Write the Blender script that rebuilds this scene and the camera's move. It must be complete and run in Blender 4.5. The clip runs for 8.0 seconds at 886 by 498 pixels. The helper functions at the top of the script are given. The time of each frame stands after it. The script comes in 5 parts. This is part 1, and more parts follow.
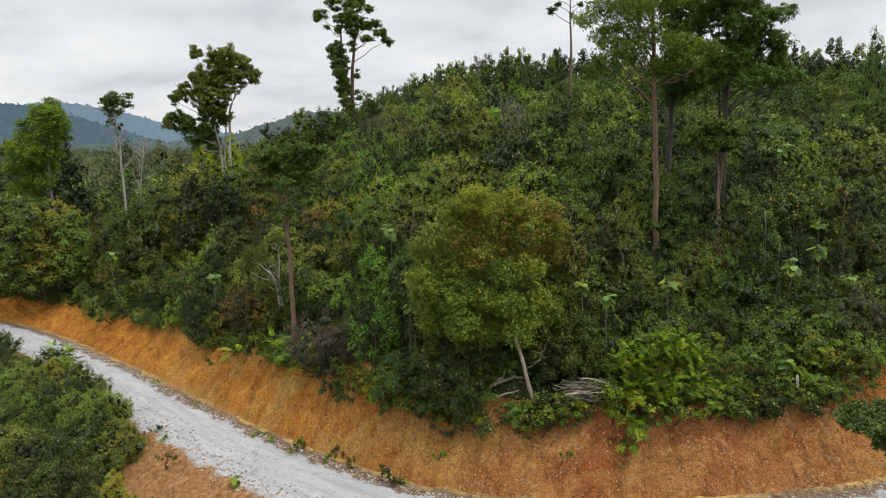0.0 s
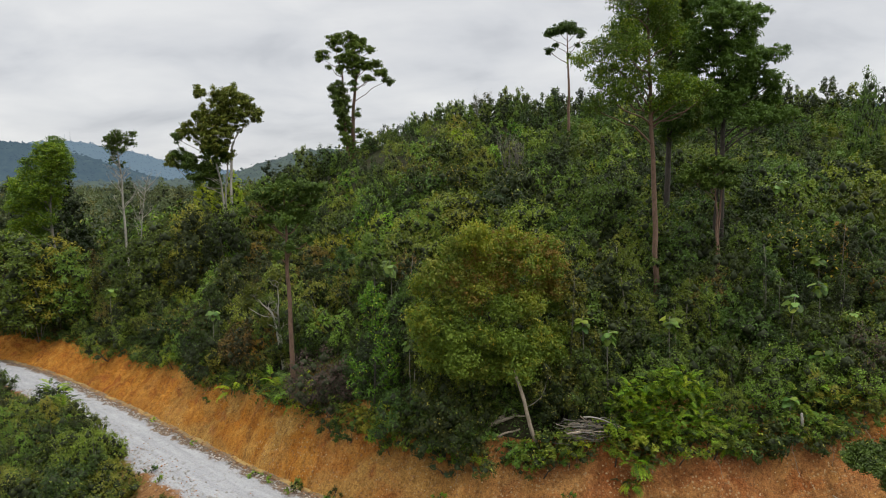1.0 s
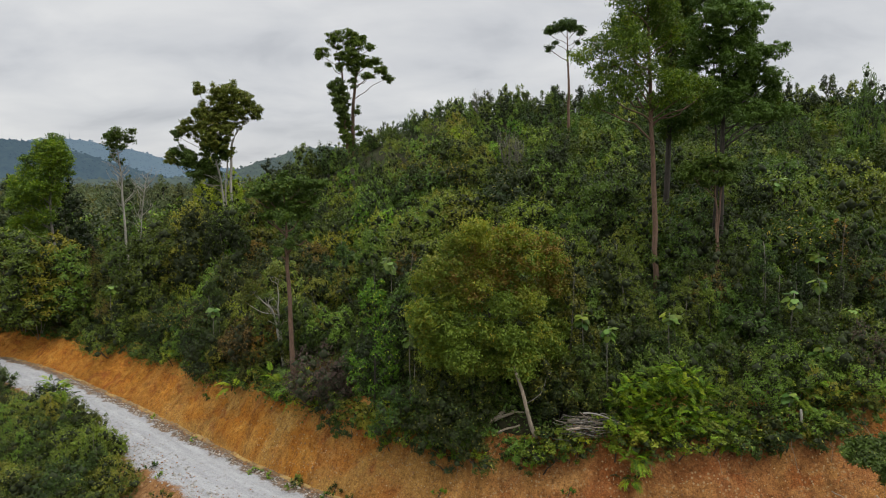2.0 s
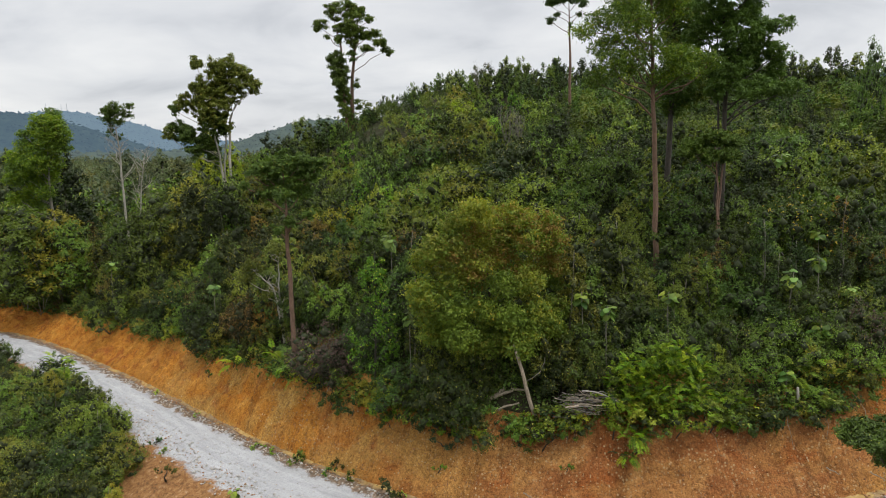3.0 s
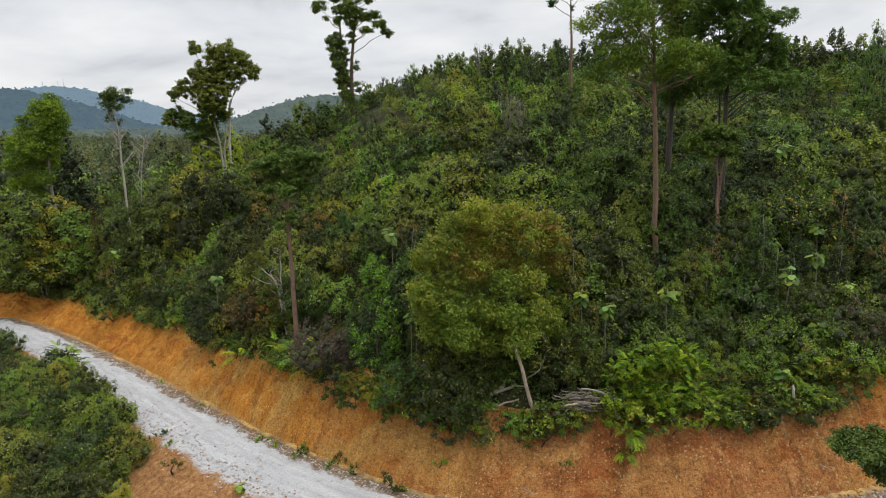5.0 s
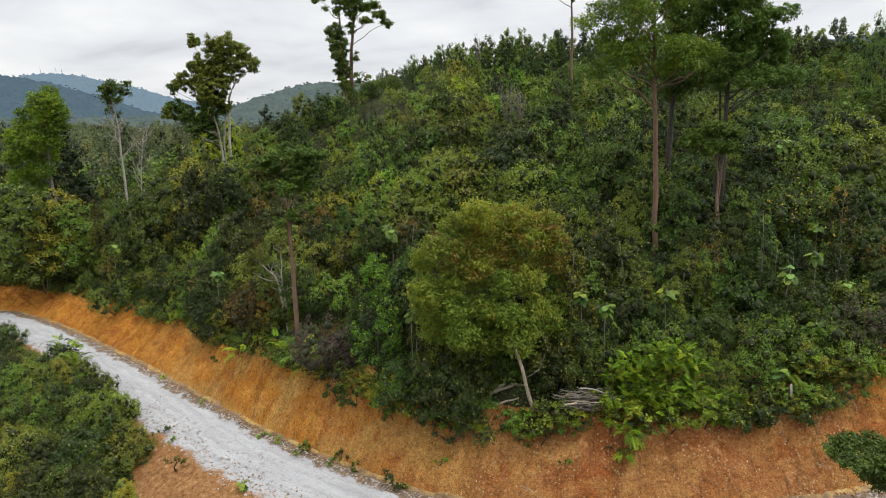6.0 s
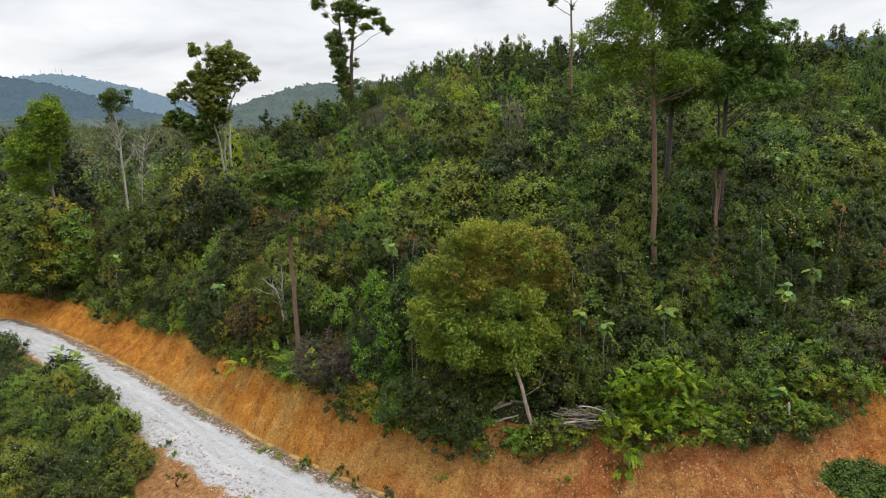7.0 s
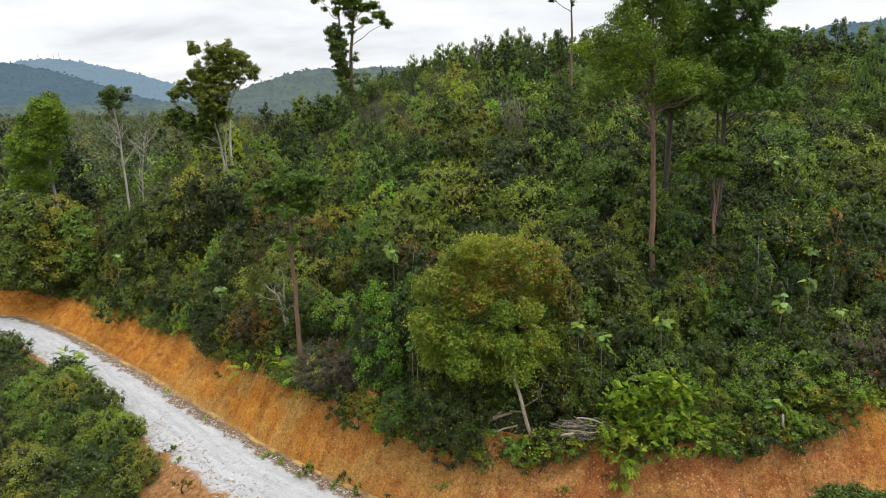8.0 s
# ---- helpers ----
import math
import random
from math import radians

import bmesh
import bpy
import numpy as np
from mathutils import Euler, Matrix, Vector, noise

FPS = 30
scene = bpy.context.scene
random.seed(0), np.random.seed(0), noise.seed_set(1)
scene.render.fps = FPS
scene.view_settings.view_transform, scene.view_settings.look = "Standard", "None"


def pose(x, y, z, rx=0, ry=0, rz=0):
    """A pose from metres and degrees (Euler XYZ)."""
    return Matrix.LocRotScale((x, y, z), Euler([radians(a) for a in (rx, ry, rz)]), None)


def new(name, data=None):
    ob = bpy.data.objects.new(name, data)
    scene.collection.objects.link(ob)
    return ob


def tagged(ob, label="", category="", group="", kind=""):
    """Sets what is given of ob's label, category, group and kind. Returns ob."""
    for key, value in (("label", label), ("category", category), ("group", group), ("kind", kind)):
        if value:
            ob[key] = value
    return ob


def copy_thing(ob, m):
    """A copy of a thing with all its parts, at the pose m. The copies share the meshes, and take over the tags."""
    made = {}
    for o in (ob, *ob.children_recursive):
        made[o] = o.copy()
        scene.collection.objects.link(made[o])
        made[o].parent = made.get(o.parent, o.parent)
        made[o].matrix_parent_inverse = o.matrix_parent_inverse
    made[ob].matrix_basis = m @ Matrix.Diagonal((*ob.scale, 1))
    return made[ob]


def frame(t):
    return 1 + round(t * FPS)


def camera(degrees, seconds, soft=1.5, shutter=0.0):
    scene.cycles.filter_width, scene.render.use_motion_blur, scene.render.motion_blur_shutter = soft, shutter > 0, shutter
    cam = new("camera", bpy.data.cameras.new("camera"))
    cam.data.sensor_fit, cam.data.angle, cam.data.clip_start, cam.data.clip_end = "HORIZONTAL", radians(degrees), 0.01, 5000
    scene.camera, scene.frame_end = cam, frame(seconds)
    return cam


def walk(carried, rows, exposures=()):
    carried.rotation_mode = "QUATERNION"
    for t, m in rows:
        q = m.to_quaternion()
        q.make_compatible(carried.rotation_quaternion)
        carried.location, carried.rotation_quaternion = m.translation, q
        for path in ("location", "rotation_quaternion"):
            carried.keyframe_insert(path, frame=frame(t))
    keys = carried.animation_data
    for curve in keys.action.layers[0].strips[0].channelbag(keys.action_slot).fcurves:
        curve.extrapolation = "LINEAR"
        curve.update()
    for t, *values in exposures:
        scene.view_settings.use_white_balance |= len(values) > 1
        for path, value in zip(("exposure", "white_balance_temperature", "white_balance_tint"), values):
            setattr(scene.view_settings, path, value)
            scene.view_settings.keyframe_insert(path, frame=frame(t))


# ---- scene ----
cam = camera(68.8, 8.0, soft=1.0)
METRES, EYE, TILT, LEAN, TURN = 7.0, 25.0, -10.0, 0.0, 0.0
ROWS = [
    (0.0, 0.0, 0.0, 0.0, 0.0, 0.0, -0.0),
    (0.5, -0.0009, 0.0015, -0.0012, 0.0, 0.01, 0.02),
    (0.7, 0.0, 0.002, 0.0005, 0.0, 0.35, 0.03),
    (1.0, 0.0018, 0.0026, 0.0037, -0.0, 3.22, 0.06),
    (1.5, 0.0007, 0.0008, -0.0038, -0.03, 3.74, 0.04),
    (2.0, -0.0027, -0.0028, -0.0154, -0.04, 3.06, 0.02),
    (2.2, -0.002, -0.003, -0.008, -0.03, 1.16, 0.03),
    (3.3, 0.003, -0.006, 0.086, 0.0, 0.62, 0.12),
    (3.5, 0.003, -0.0101, 0.1087, -0.0, 0.66, 0.13),
    (4.0, 0.0017, -0.0241, 0.1719, 0.0, 0.68, 0.14),
    (4.5, -0.0015, -0.0393, 0.2384, 0.0, 0.42, 0.15),
    (4.8, -0.0045, -0.0475, 0.274, 0.0, -0.46, 0.14),
    (5.0, -0.0071, -0.0532, 0.2969, -0.0, -1.48, 0.14),
    (5.2, -0.0075, -0.0575, 0.322, 0.0, -2.45, 0.15),
    (6.3, -0.009, -0.0785, 0.480, 0.01, -2.6, 0.21),
    (6.5, -0.0089, -0.0832, 0.5158, 0.01, -2.6, 0.22),
    (7.0, -0.0067, -0.1054, 0.6281, 0.01, -2.59, 0.23),
    (7.5, -0.0058, -0.1318, 0.7564, 0.0, -3.16, 0.24),
    (8.0, -0.0075, -0.1693, 0.9383, -0.0, -3.91, 0.26),
]
walk(cam, [(t, pose(0, 0, EYE, TILT, LEAN, TURN) @ pose(METRES * x, METRES * y, METRES * z, 90 + pitch, roll, yaw)) for t, x, y, z, yaw, pitch, roll in ROWS],
     [(0.0, 0.0), (0.5, 0.0), (1.0, -0.15), (1.5, -0.34), (2.0, -0.27), (3.5, 0.0), (5.0, 0.0), (6.5, 0.15), (7.0, 0.17), (7.5, 0.15), (8.0, 0.28)])

# ---- light and sky ----
SUN_EL, SUN_AZ = 66.0, 120.0
sun_data = bpy.data.lights.new("sun", "SUN")
sun_data.energy, sun_data.angle, sun_data.color = 1.5, radians(14), (1.0, 0.965, 0.91)
sun = new("sun", sun_data)
sun.matrix_world = pose(0, 0, 200, 90 - SUN_EL, 0, 180 - SUN_AZ)

world = bpy.data.worlds.new("overcast_sky")
scene.world = world
world.use_nodes = True


def node(tree, kind, **props):
    n = tree.nodes.new(kind)
    for key, value in props.items():
        setattr(n, key, value)
    return n


def make_sky():
    t = world.node_tree
    t.nodes.clear()
    ln = t.links.new
    sky = node(t, "ShaderNodeTexSky", sky_type="NISHITA", sun_disc=False,
               sun_elevation=radians(SUN_EL), sun_rotation=radians(SUN_AZ))
    dim = node(t, "ShaderNodeMixRGB", blend_type="MULTIPLY")
    dim.inputs[0].default_value, dim.inputs[2].default_value = 1.0, (0.1, 0.1, 0.1, 1)
    ln(sky.outputs[0], dim.inputs[1])
    co = node(t, "ShaderNodeTexCoord")
    sep = node(t, "ShaderNodeSeparateXYZ")
    ln(co.outputs["Generated"], sep.inputs[0])
    # cloud sheet seen from below: the direction laid out on a plane overhead
    high = node(t, "ShaderNodeMath", operation="MAXIMUM")
    high.inputs[1].default_value = 0.0
    ln(sep.outputs[2], high.inputs[0])
    add = node(t, "ShaderNodeMath", operation="ADD")
    add.inputs[1].default_value = 0.30
    ln(high.outputs[0], add.inputs[0])
    flat = node(t, "ShaderNodeVectorMath", operation="DIVIDE")
    comb = node(t, "ShaderNodeCombineXYZ")
    for k in range(3):
        ln(add.outputs[0], comb.inputs[k])
    ln(co.outputs["Generated"], flat.inputs[0])
    ln(comb.outputs[0], flat.inputs[1])
    stretch = node(t, "ShaderNodeMapping")
    stretch.inputs["Scale"].default_value = (0.8, 1.0, 0.6)
    stretch.inputs["Location"].default_value = (3.1, 1.7, 0.4)
    ln(flat.outputs[0], stretch.inputs[0])
    n1 = node(t, "ShaderNodeTexNoise")
    n1.inputs["Scale"].default_value, n1.inputs["Detail"].default_value, n1.inputs["Roughness"].default_value = 2.3, 5.0, 0.5
    n1.inputs["Distortion"].default_value = 0.35
    ln(stretch.outputs[0], n1.inputs["Vector"])
    ramp = node(t, "ShaderNodeValToRGB")
    e = ramp.color_ramp.elements
    e[0].position, e[0].color = 0.30, (0.58, 0.60, 0.64, 1)
    e[1].position, e[1].color = 0.68, (0.93, 0.935, 0.94, 1)
    m = e.new(0.47)
    m.color = (0.77, 0.785, 0.815, 1)
    ln(n1.outputs["Fac"], ramp.inputs[0])
    # an overcast dome is brighter overhead than at the horizon
    gain = node(t, "ShaderNodeMapRange")
    gain.inputs["From Min"].default_value, gain.inputs["From Max"].default_value = 0.25, 1.0
    gain.inputs["To Min"].default_value, gain.inputs["To Max"].default_value = 1.0, 2.7
    ln(sep.outputs[2], gain.inputs["Value"])
    mul = node(t, "ShaderNodeVectorMath", operation="SCALE")
    ln(ramp.outputs[0], mul.inputs[0])
    ln(gain.outputs[0], mul.inputs["Scale"])
    mix = node(t, "ShaderNodeMixRGB")
    mix.inputs[0].default_value = 0.92
    ln(dim.outputs[0], mix.inputs[1])
    ln(mul.outputs[0], mix.inputs[2])
    bg = node(t, "ShaderNodeBackground")
    bg.inputs[1].default_value = 1.0
    ln(mix.outputs[0], bg.inputs[0])
    out = node(t, "ShaderNodeOutputWorld")
    ln(bg.outputs[0], out.inputs[0])


make_sky()


# ---- materials ----
def start(name):
    m = bpy.data.materials.new(name)
    m.use_nodes = True
    t = m.node_tree
    t.nodes.clear()
    out = node(t, "ShaderNodeOutputMaterial")
    bsdf = node(t, "ShaderNodeBsdfPrincipled")
    t.links.new(bsdf.outputs[0], out.inputs[0])
    return m, t, bsdf, out


def noise_node(t, scale, detail=4.0, rough=0.55, vec=None, dist=0.0):
    n = node(t, "ShaderNodeTexNoise")
    n.inputs["Scale"].default_value, n.inputs["Detail"].default_value = scale, detail
    n.inputs["Roughness"].default_value, n.inputs["Distortion"].default_value = rough, dist
    if vec is not None:
        t.links.new(vec, n.inputs["Vector"])
    return n.outputs["Fac"]


def ramp_node(t, fac, stops):
    r = node(t, "ShaderNodeValToRGB")
    e = r.color_ramp.elements
    while len(e) < len(stops):
        e.new(0.5)
    for k, (p, c) in enumerate(stops):
        e[k].position, e[k].color = p, (*c, 1) if len(c) == 3 else c
    t.links.new(fac, r.inputs[0])
    return r.outputs[0]


def mix_node(t, fac, a, b, blend="MIX"):
    m = node(t, "ShaderNodeMixRGB", blend_type=blend)
    for k, v in ((0, fac), (1, a), (2, b)):
        if isinstance(v, (int, float)):
            m.inputs[k].default_value = v if k == 0 else (v, v, v, 1)
        elif isinstance(v, tuple):
            m.inputs[k].default_value = (*v, 1)
        else:
            t.links.new(v, m.inputs[k])
    return m.outputs[0]


def bump_node(t, height, bsdf, strength, distance):
    b = node(t, "ShaderNodeBump")
    b.inputs["Strength"].default_value, b.inputs["Distance"].default_value = strength, distance
    t.links.new(height, b.inputs["Height"])
    t.links.new(b.outputs[0], bsdf.inputs["Normal"])


def math_node(t, op, a, b=0.0):
    m = node(t, "ShaderNodeMath", operation=op)
    for k, v in enumerate((a, b)):
        if isinstance(v, (int, float)):
            m.inputs[k].default_value = v
        else:
            t.links.new(v, m.inputs[k])
    return m.outputs[0]


def leaf_material(name, dark, mid, light, odd, odd_share=0.06, through_light=0.18, gloss=0.55):
    """Leaves: a colour per plant, per leaf and per patch, with light coming through the blade."""
    m, t, bsdf, out = start(name)
    geo = node(t, "ShaderNodeNewGeometry")
    obj = node(t, "ShaderNodeObjectInfo")
    co = node(t, "ShaderNodeTexCoord")
    patch = noise_node(t, 0.9, 4, 0.7, geo.outputs["Position"])
    tone = node(t, "ShaderNodeAttribute", attribute_name="tone")
    plant_tone = math_node(t, "MAXIMUM", tone.outputs["Fac"], math_node(t, "MULTIPLY", obj.outputs["Random"], math_node(t, "LESS_THAN", tone.outputs["Fac"], 0.0001)))
    f = math_node(t, "ADD", math_node(t, "MULTIPLY", geo.outputs["Random Per Island"], 0.24),
                  math_node(t, "ADD", math_node(t, "MULTIPLY", plant_tone, 1.0),
                            math_node(t, "MULTIPLY", patch, 0.8)))
    f = math_node(t, "SUBTRACT", f, 0.59)
    col = ramp_node(t, f, [(0.08, dark), (0.5, mid), (0.95, light)])
    kind = math_node(t, "FRACT", math_node(t, "MULTIPLY", plant_tone, 7.31))
    col = mix_node(t, 1.0, col, ramp_node(t, kind, [(0.1, (1.3, 1.0, 0.72)), (0.5, (1.07, 1.0, 0.95)), (0.9, (0.90, 1.0, 1.1))]), "MULTIPLY")
    rare = math_node(t, "GREATER_THAN", math_node(t, "FRACT", math_node(t, "MULTIPLY", geo.outputs["Random Per Island"], 37.0)), 1 - odd_share)
    col = mix_node(t, rare, col, odd)
    vein = noise_node(t, 9.0, 3, 0.6, co.outputs["Object"])
    col = mix_node(t, 0.35, col, ramp_node(t, vein, [(0.3, (0.55, 0.55, 0.55)), (0.7, (1.15, 1.15, 1.1))]), "MULTIPLY")
    t.links.new(col, bsdf.inputs["Base Color"])
    bsdf.inputs["Roughness"].default_value = gloss
    bsdf.inputs["Specular IOR Level"].default_value = 0.3
    tr = node(t, "ShaderNodeBsdfTranslucent")
    t.links.new(mix_node(t, 1.0, col, (1.15, 1.2, 0.6), "MULTIPLY"), tr.inputs[0])
    mx = node(t, "ShaderNodeMixShader")
    mx.inputs[0].default_value = through_light
    t.links.new(bsdf.outputs[0], mx.inputs[1])
    t.links.new(tr.outputs[0], mx.inputs[2])
    t.links.new(mx.outputs[0], out.inputs[0])
    return m


def bark_material(name, dark, light, stretch=(6, 6, 0.8), rough=0.9):
    m, t, bsdf, out = start(name)
    co = node(t, "ShaderNodeTexCoord")
    mp = node(t, "ShaderNodeMapping")
    mp.inputs["Scale"].default_value = stretch
    t.links.new(co.outputs["Object"], mp.inputs[0])
    fine = noise_node(t, 3.0, 6, 0.65, mp.outputs[0])
    big = noise_node(t, 0.6, 3, 0.6, co.outputs["Object"])
    col = ramp_node(t, fine, [(0.3, dark), (0.7, light)])
    col = mix_node(t, 0.6, col, ramp_node(t, big, [(0.35, (0.6, 0.62, 0.55)), (0.65, (1.2, 1.15, 1.1))]), "MULTIPLY")
    t.links.new(col, bsdf.inputs["Base Color"])
    bsdf.inputs["Roughness"].default_value = rough
    bump_node(t, fine, bsdf, 0.6, 0.04)
    return m


LEAF_GREEN = leaf_material("leaf_mid_green", (0.022, 0.039, 0.005), (0.083, 0.146, 0.014), (0.198, 0.292, 0.028), (0.244, 0.268, 0.037), 0.03)
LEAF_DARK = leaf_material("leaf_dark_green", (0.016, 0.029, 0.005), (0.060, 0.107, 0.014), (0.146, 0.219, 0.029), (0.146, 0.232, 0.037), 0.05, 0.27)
LEAF_OLIVE = leaf_material("leaf_olive", (0.033, 0.044, 0.005), (0.116, 0.149, 0.015), (0.238, 0.271, 0.032), (0.281, 0.256, 0.037), 0.06)
LEAF_FRESH = leaf_material("leaf_fresh_green", (0.041, 0.095, 0.006), (0.140, 0.288, 0.016), (0.329, 0.549, 0.037), (0.439, 0.488, 0.049), 0.06, 0.33)
LEAF_LIME = leaf_material("leaf_lime", (0.055, 0.110, 0.006), (0.165, 0.295, 0.014), (0.320, 0.480, 0.030), (0.36, 0.40, 0.04), 0.06, 0.36)
LEAF_YELLOW = leaf_material("leaf_yellowing", (0.044, 0.066, 0.007), (0.149, 0.203, 0.021), (0.317, 0.366, 0.039), (0.439, 0.329, 0.037), 0.07, 0.34)
LEAF_RUST = leaf_material("leaf_rusty", (0.045, 0.038, 0.007), (0.165, 0.118, 0.020), (0.29, 0.205, 0.034), (0.244, 0.146, 0.037), 0.2, 0.28)
LEAF_PALE = leaf_material("leaf_pale_underside", (0.045, 0.095, 0.014), (0.100, 0.190, 0.030), (0.210, 0.330, 0.062), (0.22, 0.30, 0.09), 0.1, 0.3, 0.45)
LEAF_PURPLE = leaf_material("leaf_dry_purple", (0.028, 0.019, 0.017), (0.105, 0.072, 0.062), (0.18, 0.135, 0.115), (0.060, 0.085, 0.03), 0.08, 0.2, 0.7)
LEAF_WISPY = leaf_material("leaf_feathery_green", (0.044, 0.076, 0.005), (0.159, 0.250, 0.015), (0.329, 0.439, 0.034), (0.317, 0.342, 0.037), 0.08, 0.42)
# paler, greyer green for the valley: distance haze put into the leaf colour
LEAF_HAZED = leaf_material("leaf_distant_green", (0.030, 0.046, 0.022), (0.090, 0.118, 0.052), (0.160, 0.190, 0.085), (0.12, 0.15, 0.06), 0.06, 0.28, 0.6)
BARK_RED = bark_material("bark_reddish", (0.095, 0.055, 0.036), (0.235, 0.145, 0.10))
BARK_GREY = bark_material("bark_grey", (0.10, 0.09, 0.075), (0.28, 0.255, 0.22))
BARK_PALE = bark_material("bark_pale", (0.22, 0.20, 0.17), (0.48, 0.445, 0.39))
BARK_DARK = bark_material("bark_dark", (0.025, 0.021, 0.017), (0.085, 0.070, 0.055))
# dark green of the crown cores: shade between the leaves put into colour
SHADE_CORE = bark_material("inner_twigs", (0.014, 0.020, 0.005), (0.040, 0.054, 0.013), (1, 1, 1))
WOOD_DRY = bark_material("dry_wood", (0.16, 0.125, 0.09), (0.42, 0.35, 0.265))


def soil_material(name, cut):
    """Laterite: orange and ochre clay. cut: the fresh bank, streaked down its slope (u along, v down the face)."""
    m, t, bsdf, out = start(name)
    geo = node(t, "ShaderNodeNewGeometry")
    pos = geo.outputs["Position"]
    if cut:
        uv = node(t, "ShaderNodeUVMap", uv_map="run")
        sep = node(t, "ShaderNodeSeparateXYZ")
        t.links.new(uv.outputs[0], sep.inputs[0])

        def laid(along, down, scale, detail, rough, twist=0.0):
            mp = node(t, "ShaderNodeMapping")
            mp.inputs["Scale"].default_value = (along, down, 1.0)
            t.links.new(uv.outputs[0], mp.inputs[0])
            return noise_node(t, scale, detail, rough, mp.outputs[0], twist)

        def reach(lo, hi, wander):
            m = node(t, "ShaderNodeMapRange")
            for key, v in (("From Min", lo), ("From Max", hi), ("To Min", 0.0), ("To Max", 1.0)):
                m.inputs[key].default_value = v
            t.links.new(math_node(t, "ADD", sep.outputs[0], math_node(t, "MULTIPLY", math_node(t, "SUBTRACT", big, 0.5), wander)), m.inputs["Value"])
            return m.outputs[0]

        big = noise_node(t, 0.16, 4, 0.6, pos)
        mid = noise_node(t, 0.55, 5, 0.62, pos, 0.5)
        grain = noise_node(t, 4.0, 7, 0.7, pos)
        fine = noise_node(t, 11.0, 5, 0.75, pos)
        orange = ramp_node(t, mid, [(0.30, (0.335, 0.120, 0.018)), (0.5, (0.41, 0.168, 0.025)), (0.70, (0.48, 0.228, 0.044))])
        brown = ramp_node(t, mid, [(0.30, (0.21, 0.076, 0.025)), (0.5, (0.33, 0.130, 0.042)), (0.70, (0.44, 0.215, 0.078))])
        # browner, stonier clay round the nose of the hill, orange again past it
        turned = math_node(t, "MULTIPLY", reach(116.0, 140.0, 30.0), math_node(t, "SUBTRACT", 1.0, reach(160.0, 170.0, 16.0)))
        col = mix_node(t, turned, orange, brown)
        # seams of yellow ochre and of iron red
        ochre = ramp_node(t, laid(0.16, 0.42, 1.0, 5, 0.62, 0.8), [(0.44, (0, 0, 0)), (0.58, (0.9, 0.9, 0.9))])
        ochre = mix_node(t, 1.0, ochre, reach(78.0, 104.0, 30.0), "MULTIPLY")
        col = mix_node(t, mix_node(t, 1.0, ochre, mix_node(t, turned, 0.9, 0.3), "MULTIPLY"), col, (0.46, 0.275, 0.080))
        red = ramp_node(t, laid(0.3, 0.5, 1.0, 4, 0.6, 0.6), [(0.55, (0, 0, 0)), (0.68, (0.75, 0.75, 0.75))])
        col = mix_node(t, red, col, (0.29, 0.088, 0.022))
        # washed streaks down the face
        wash = laid(0.9, 0.13, 1.0, 4, 0.6, 0.5)
        col = mix_node(t, 0.55, col, ramp_node(t, wash, [(0.34, (0.62, 0.57, 0.52)), (0.5, (1.0, 1.0, 1.0)), (0.68, (1.18, 1.2, 1.22))]), "MULTIPLY")
        damp = ramp_node(t, laid(0.5, 0.22, 1.0, 5, 0.7, 1.2), [(0.58, (0, 0, 0)), (0.70, (0.55, 0.55, 0.55))])
        col = mix_node(t, damp, col, (0.10, 0.058, 0.028))
        col = mix_node(t, 0.75, col, ramp_node(t, grain, [(0.34, (0.40, 0.37, 0.34)), (0.5, (1.0, 1.0, 1.0)), (0.66, (1.35, 1.35, 1.3))]), "MULTIPLY")
        col = mix_node(t, 0.7, col, ramp_node(t, fine, [(0.36, (0.38, 0.36, 0.34)), (0.5, (1.0, 1.0, 1.0)), (0.64, (1.4, 1.4, 1.36))]), "MULTIPLY")
        chip = node(t, "ShaderNodeTexVoronoi")
        chip.inputs["Scale"].default_value = 3.2
        t.links.new(pos, chip.inputs["Vector"])
        stony = mix_node(t, 1.0, ramp_node(t, chip.outputs["Distance"], [(0.20, (0.7, 0.7, 0.7)), (0.30, (0, 0, 0))]), ramp_node(t, noise_node(t, 0.45, 3, 0.6, pos), [(0.42, (0, 0, 0)), (0.6, (1, 1, 1))]), "MULTIPLY")
        stony = mix_node(t, 1.0, stony, turned, "MULTIPLY")
        col = mix_node(t, stony, col, (0.50, 0.36, 0.19))
        t.links.new(col, bsdf.inputs["Base Color"])
        bump_node(t, math_node(t, "ADD", math_node(t, "ADD", grain, math_node(t, "MULTIPLY", fine, 0.5)), wash), bsdf, 1.0, 0.22)
    else:
        grain = noise_node(t, 2.5, 7, 0.7, pos)
        big = noise_node(t, 0.3, 4, 0.6, pos)
        col = ramp_node(t, grain, [(0.3, (0.018, 0.018, 0.009)), (0.55, (0.036, 0.034, 0.016)), (0.75, (0.065, 0.052, 0.026))])
        col = mix_node(t, ramp_node(t, big, [(0.45, (0, 0, 0)), (0.65, (0.8, 0.8, 0.8))]), col, (0.035, 0.055, 0.016))
        t.links.new(col, bsdf.inputs["Base Color"])
        bump_node(t, grain, bsdf, 0.8, 0.15)
    bsdf.inputs["Roughness"].default_value = 0.95
    bsdf.inputs["Specular IOR Level"].default_value = 0.15
    return m


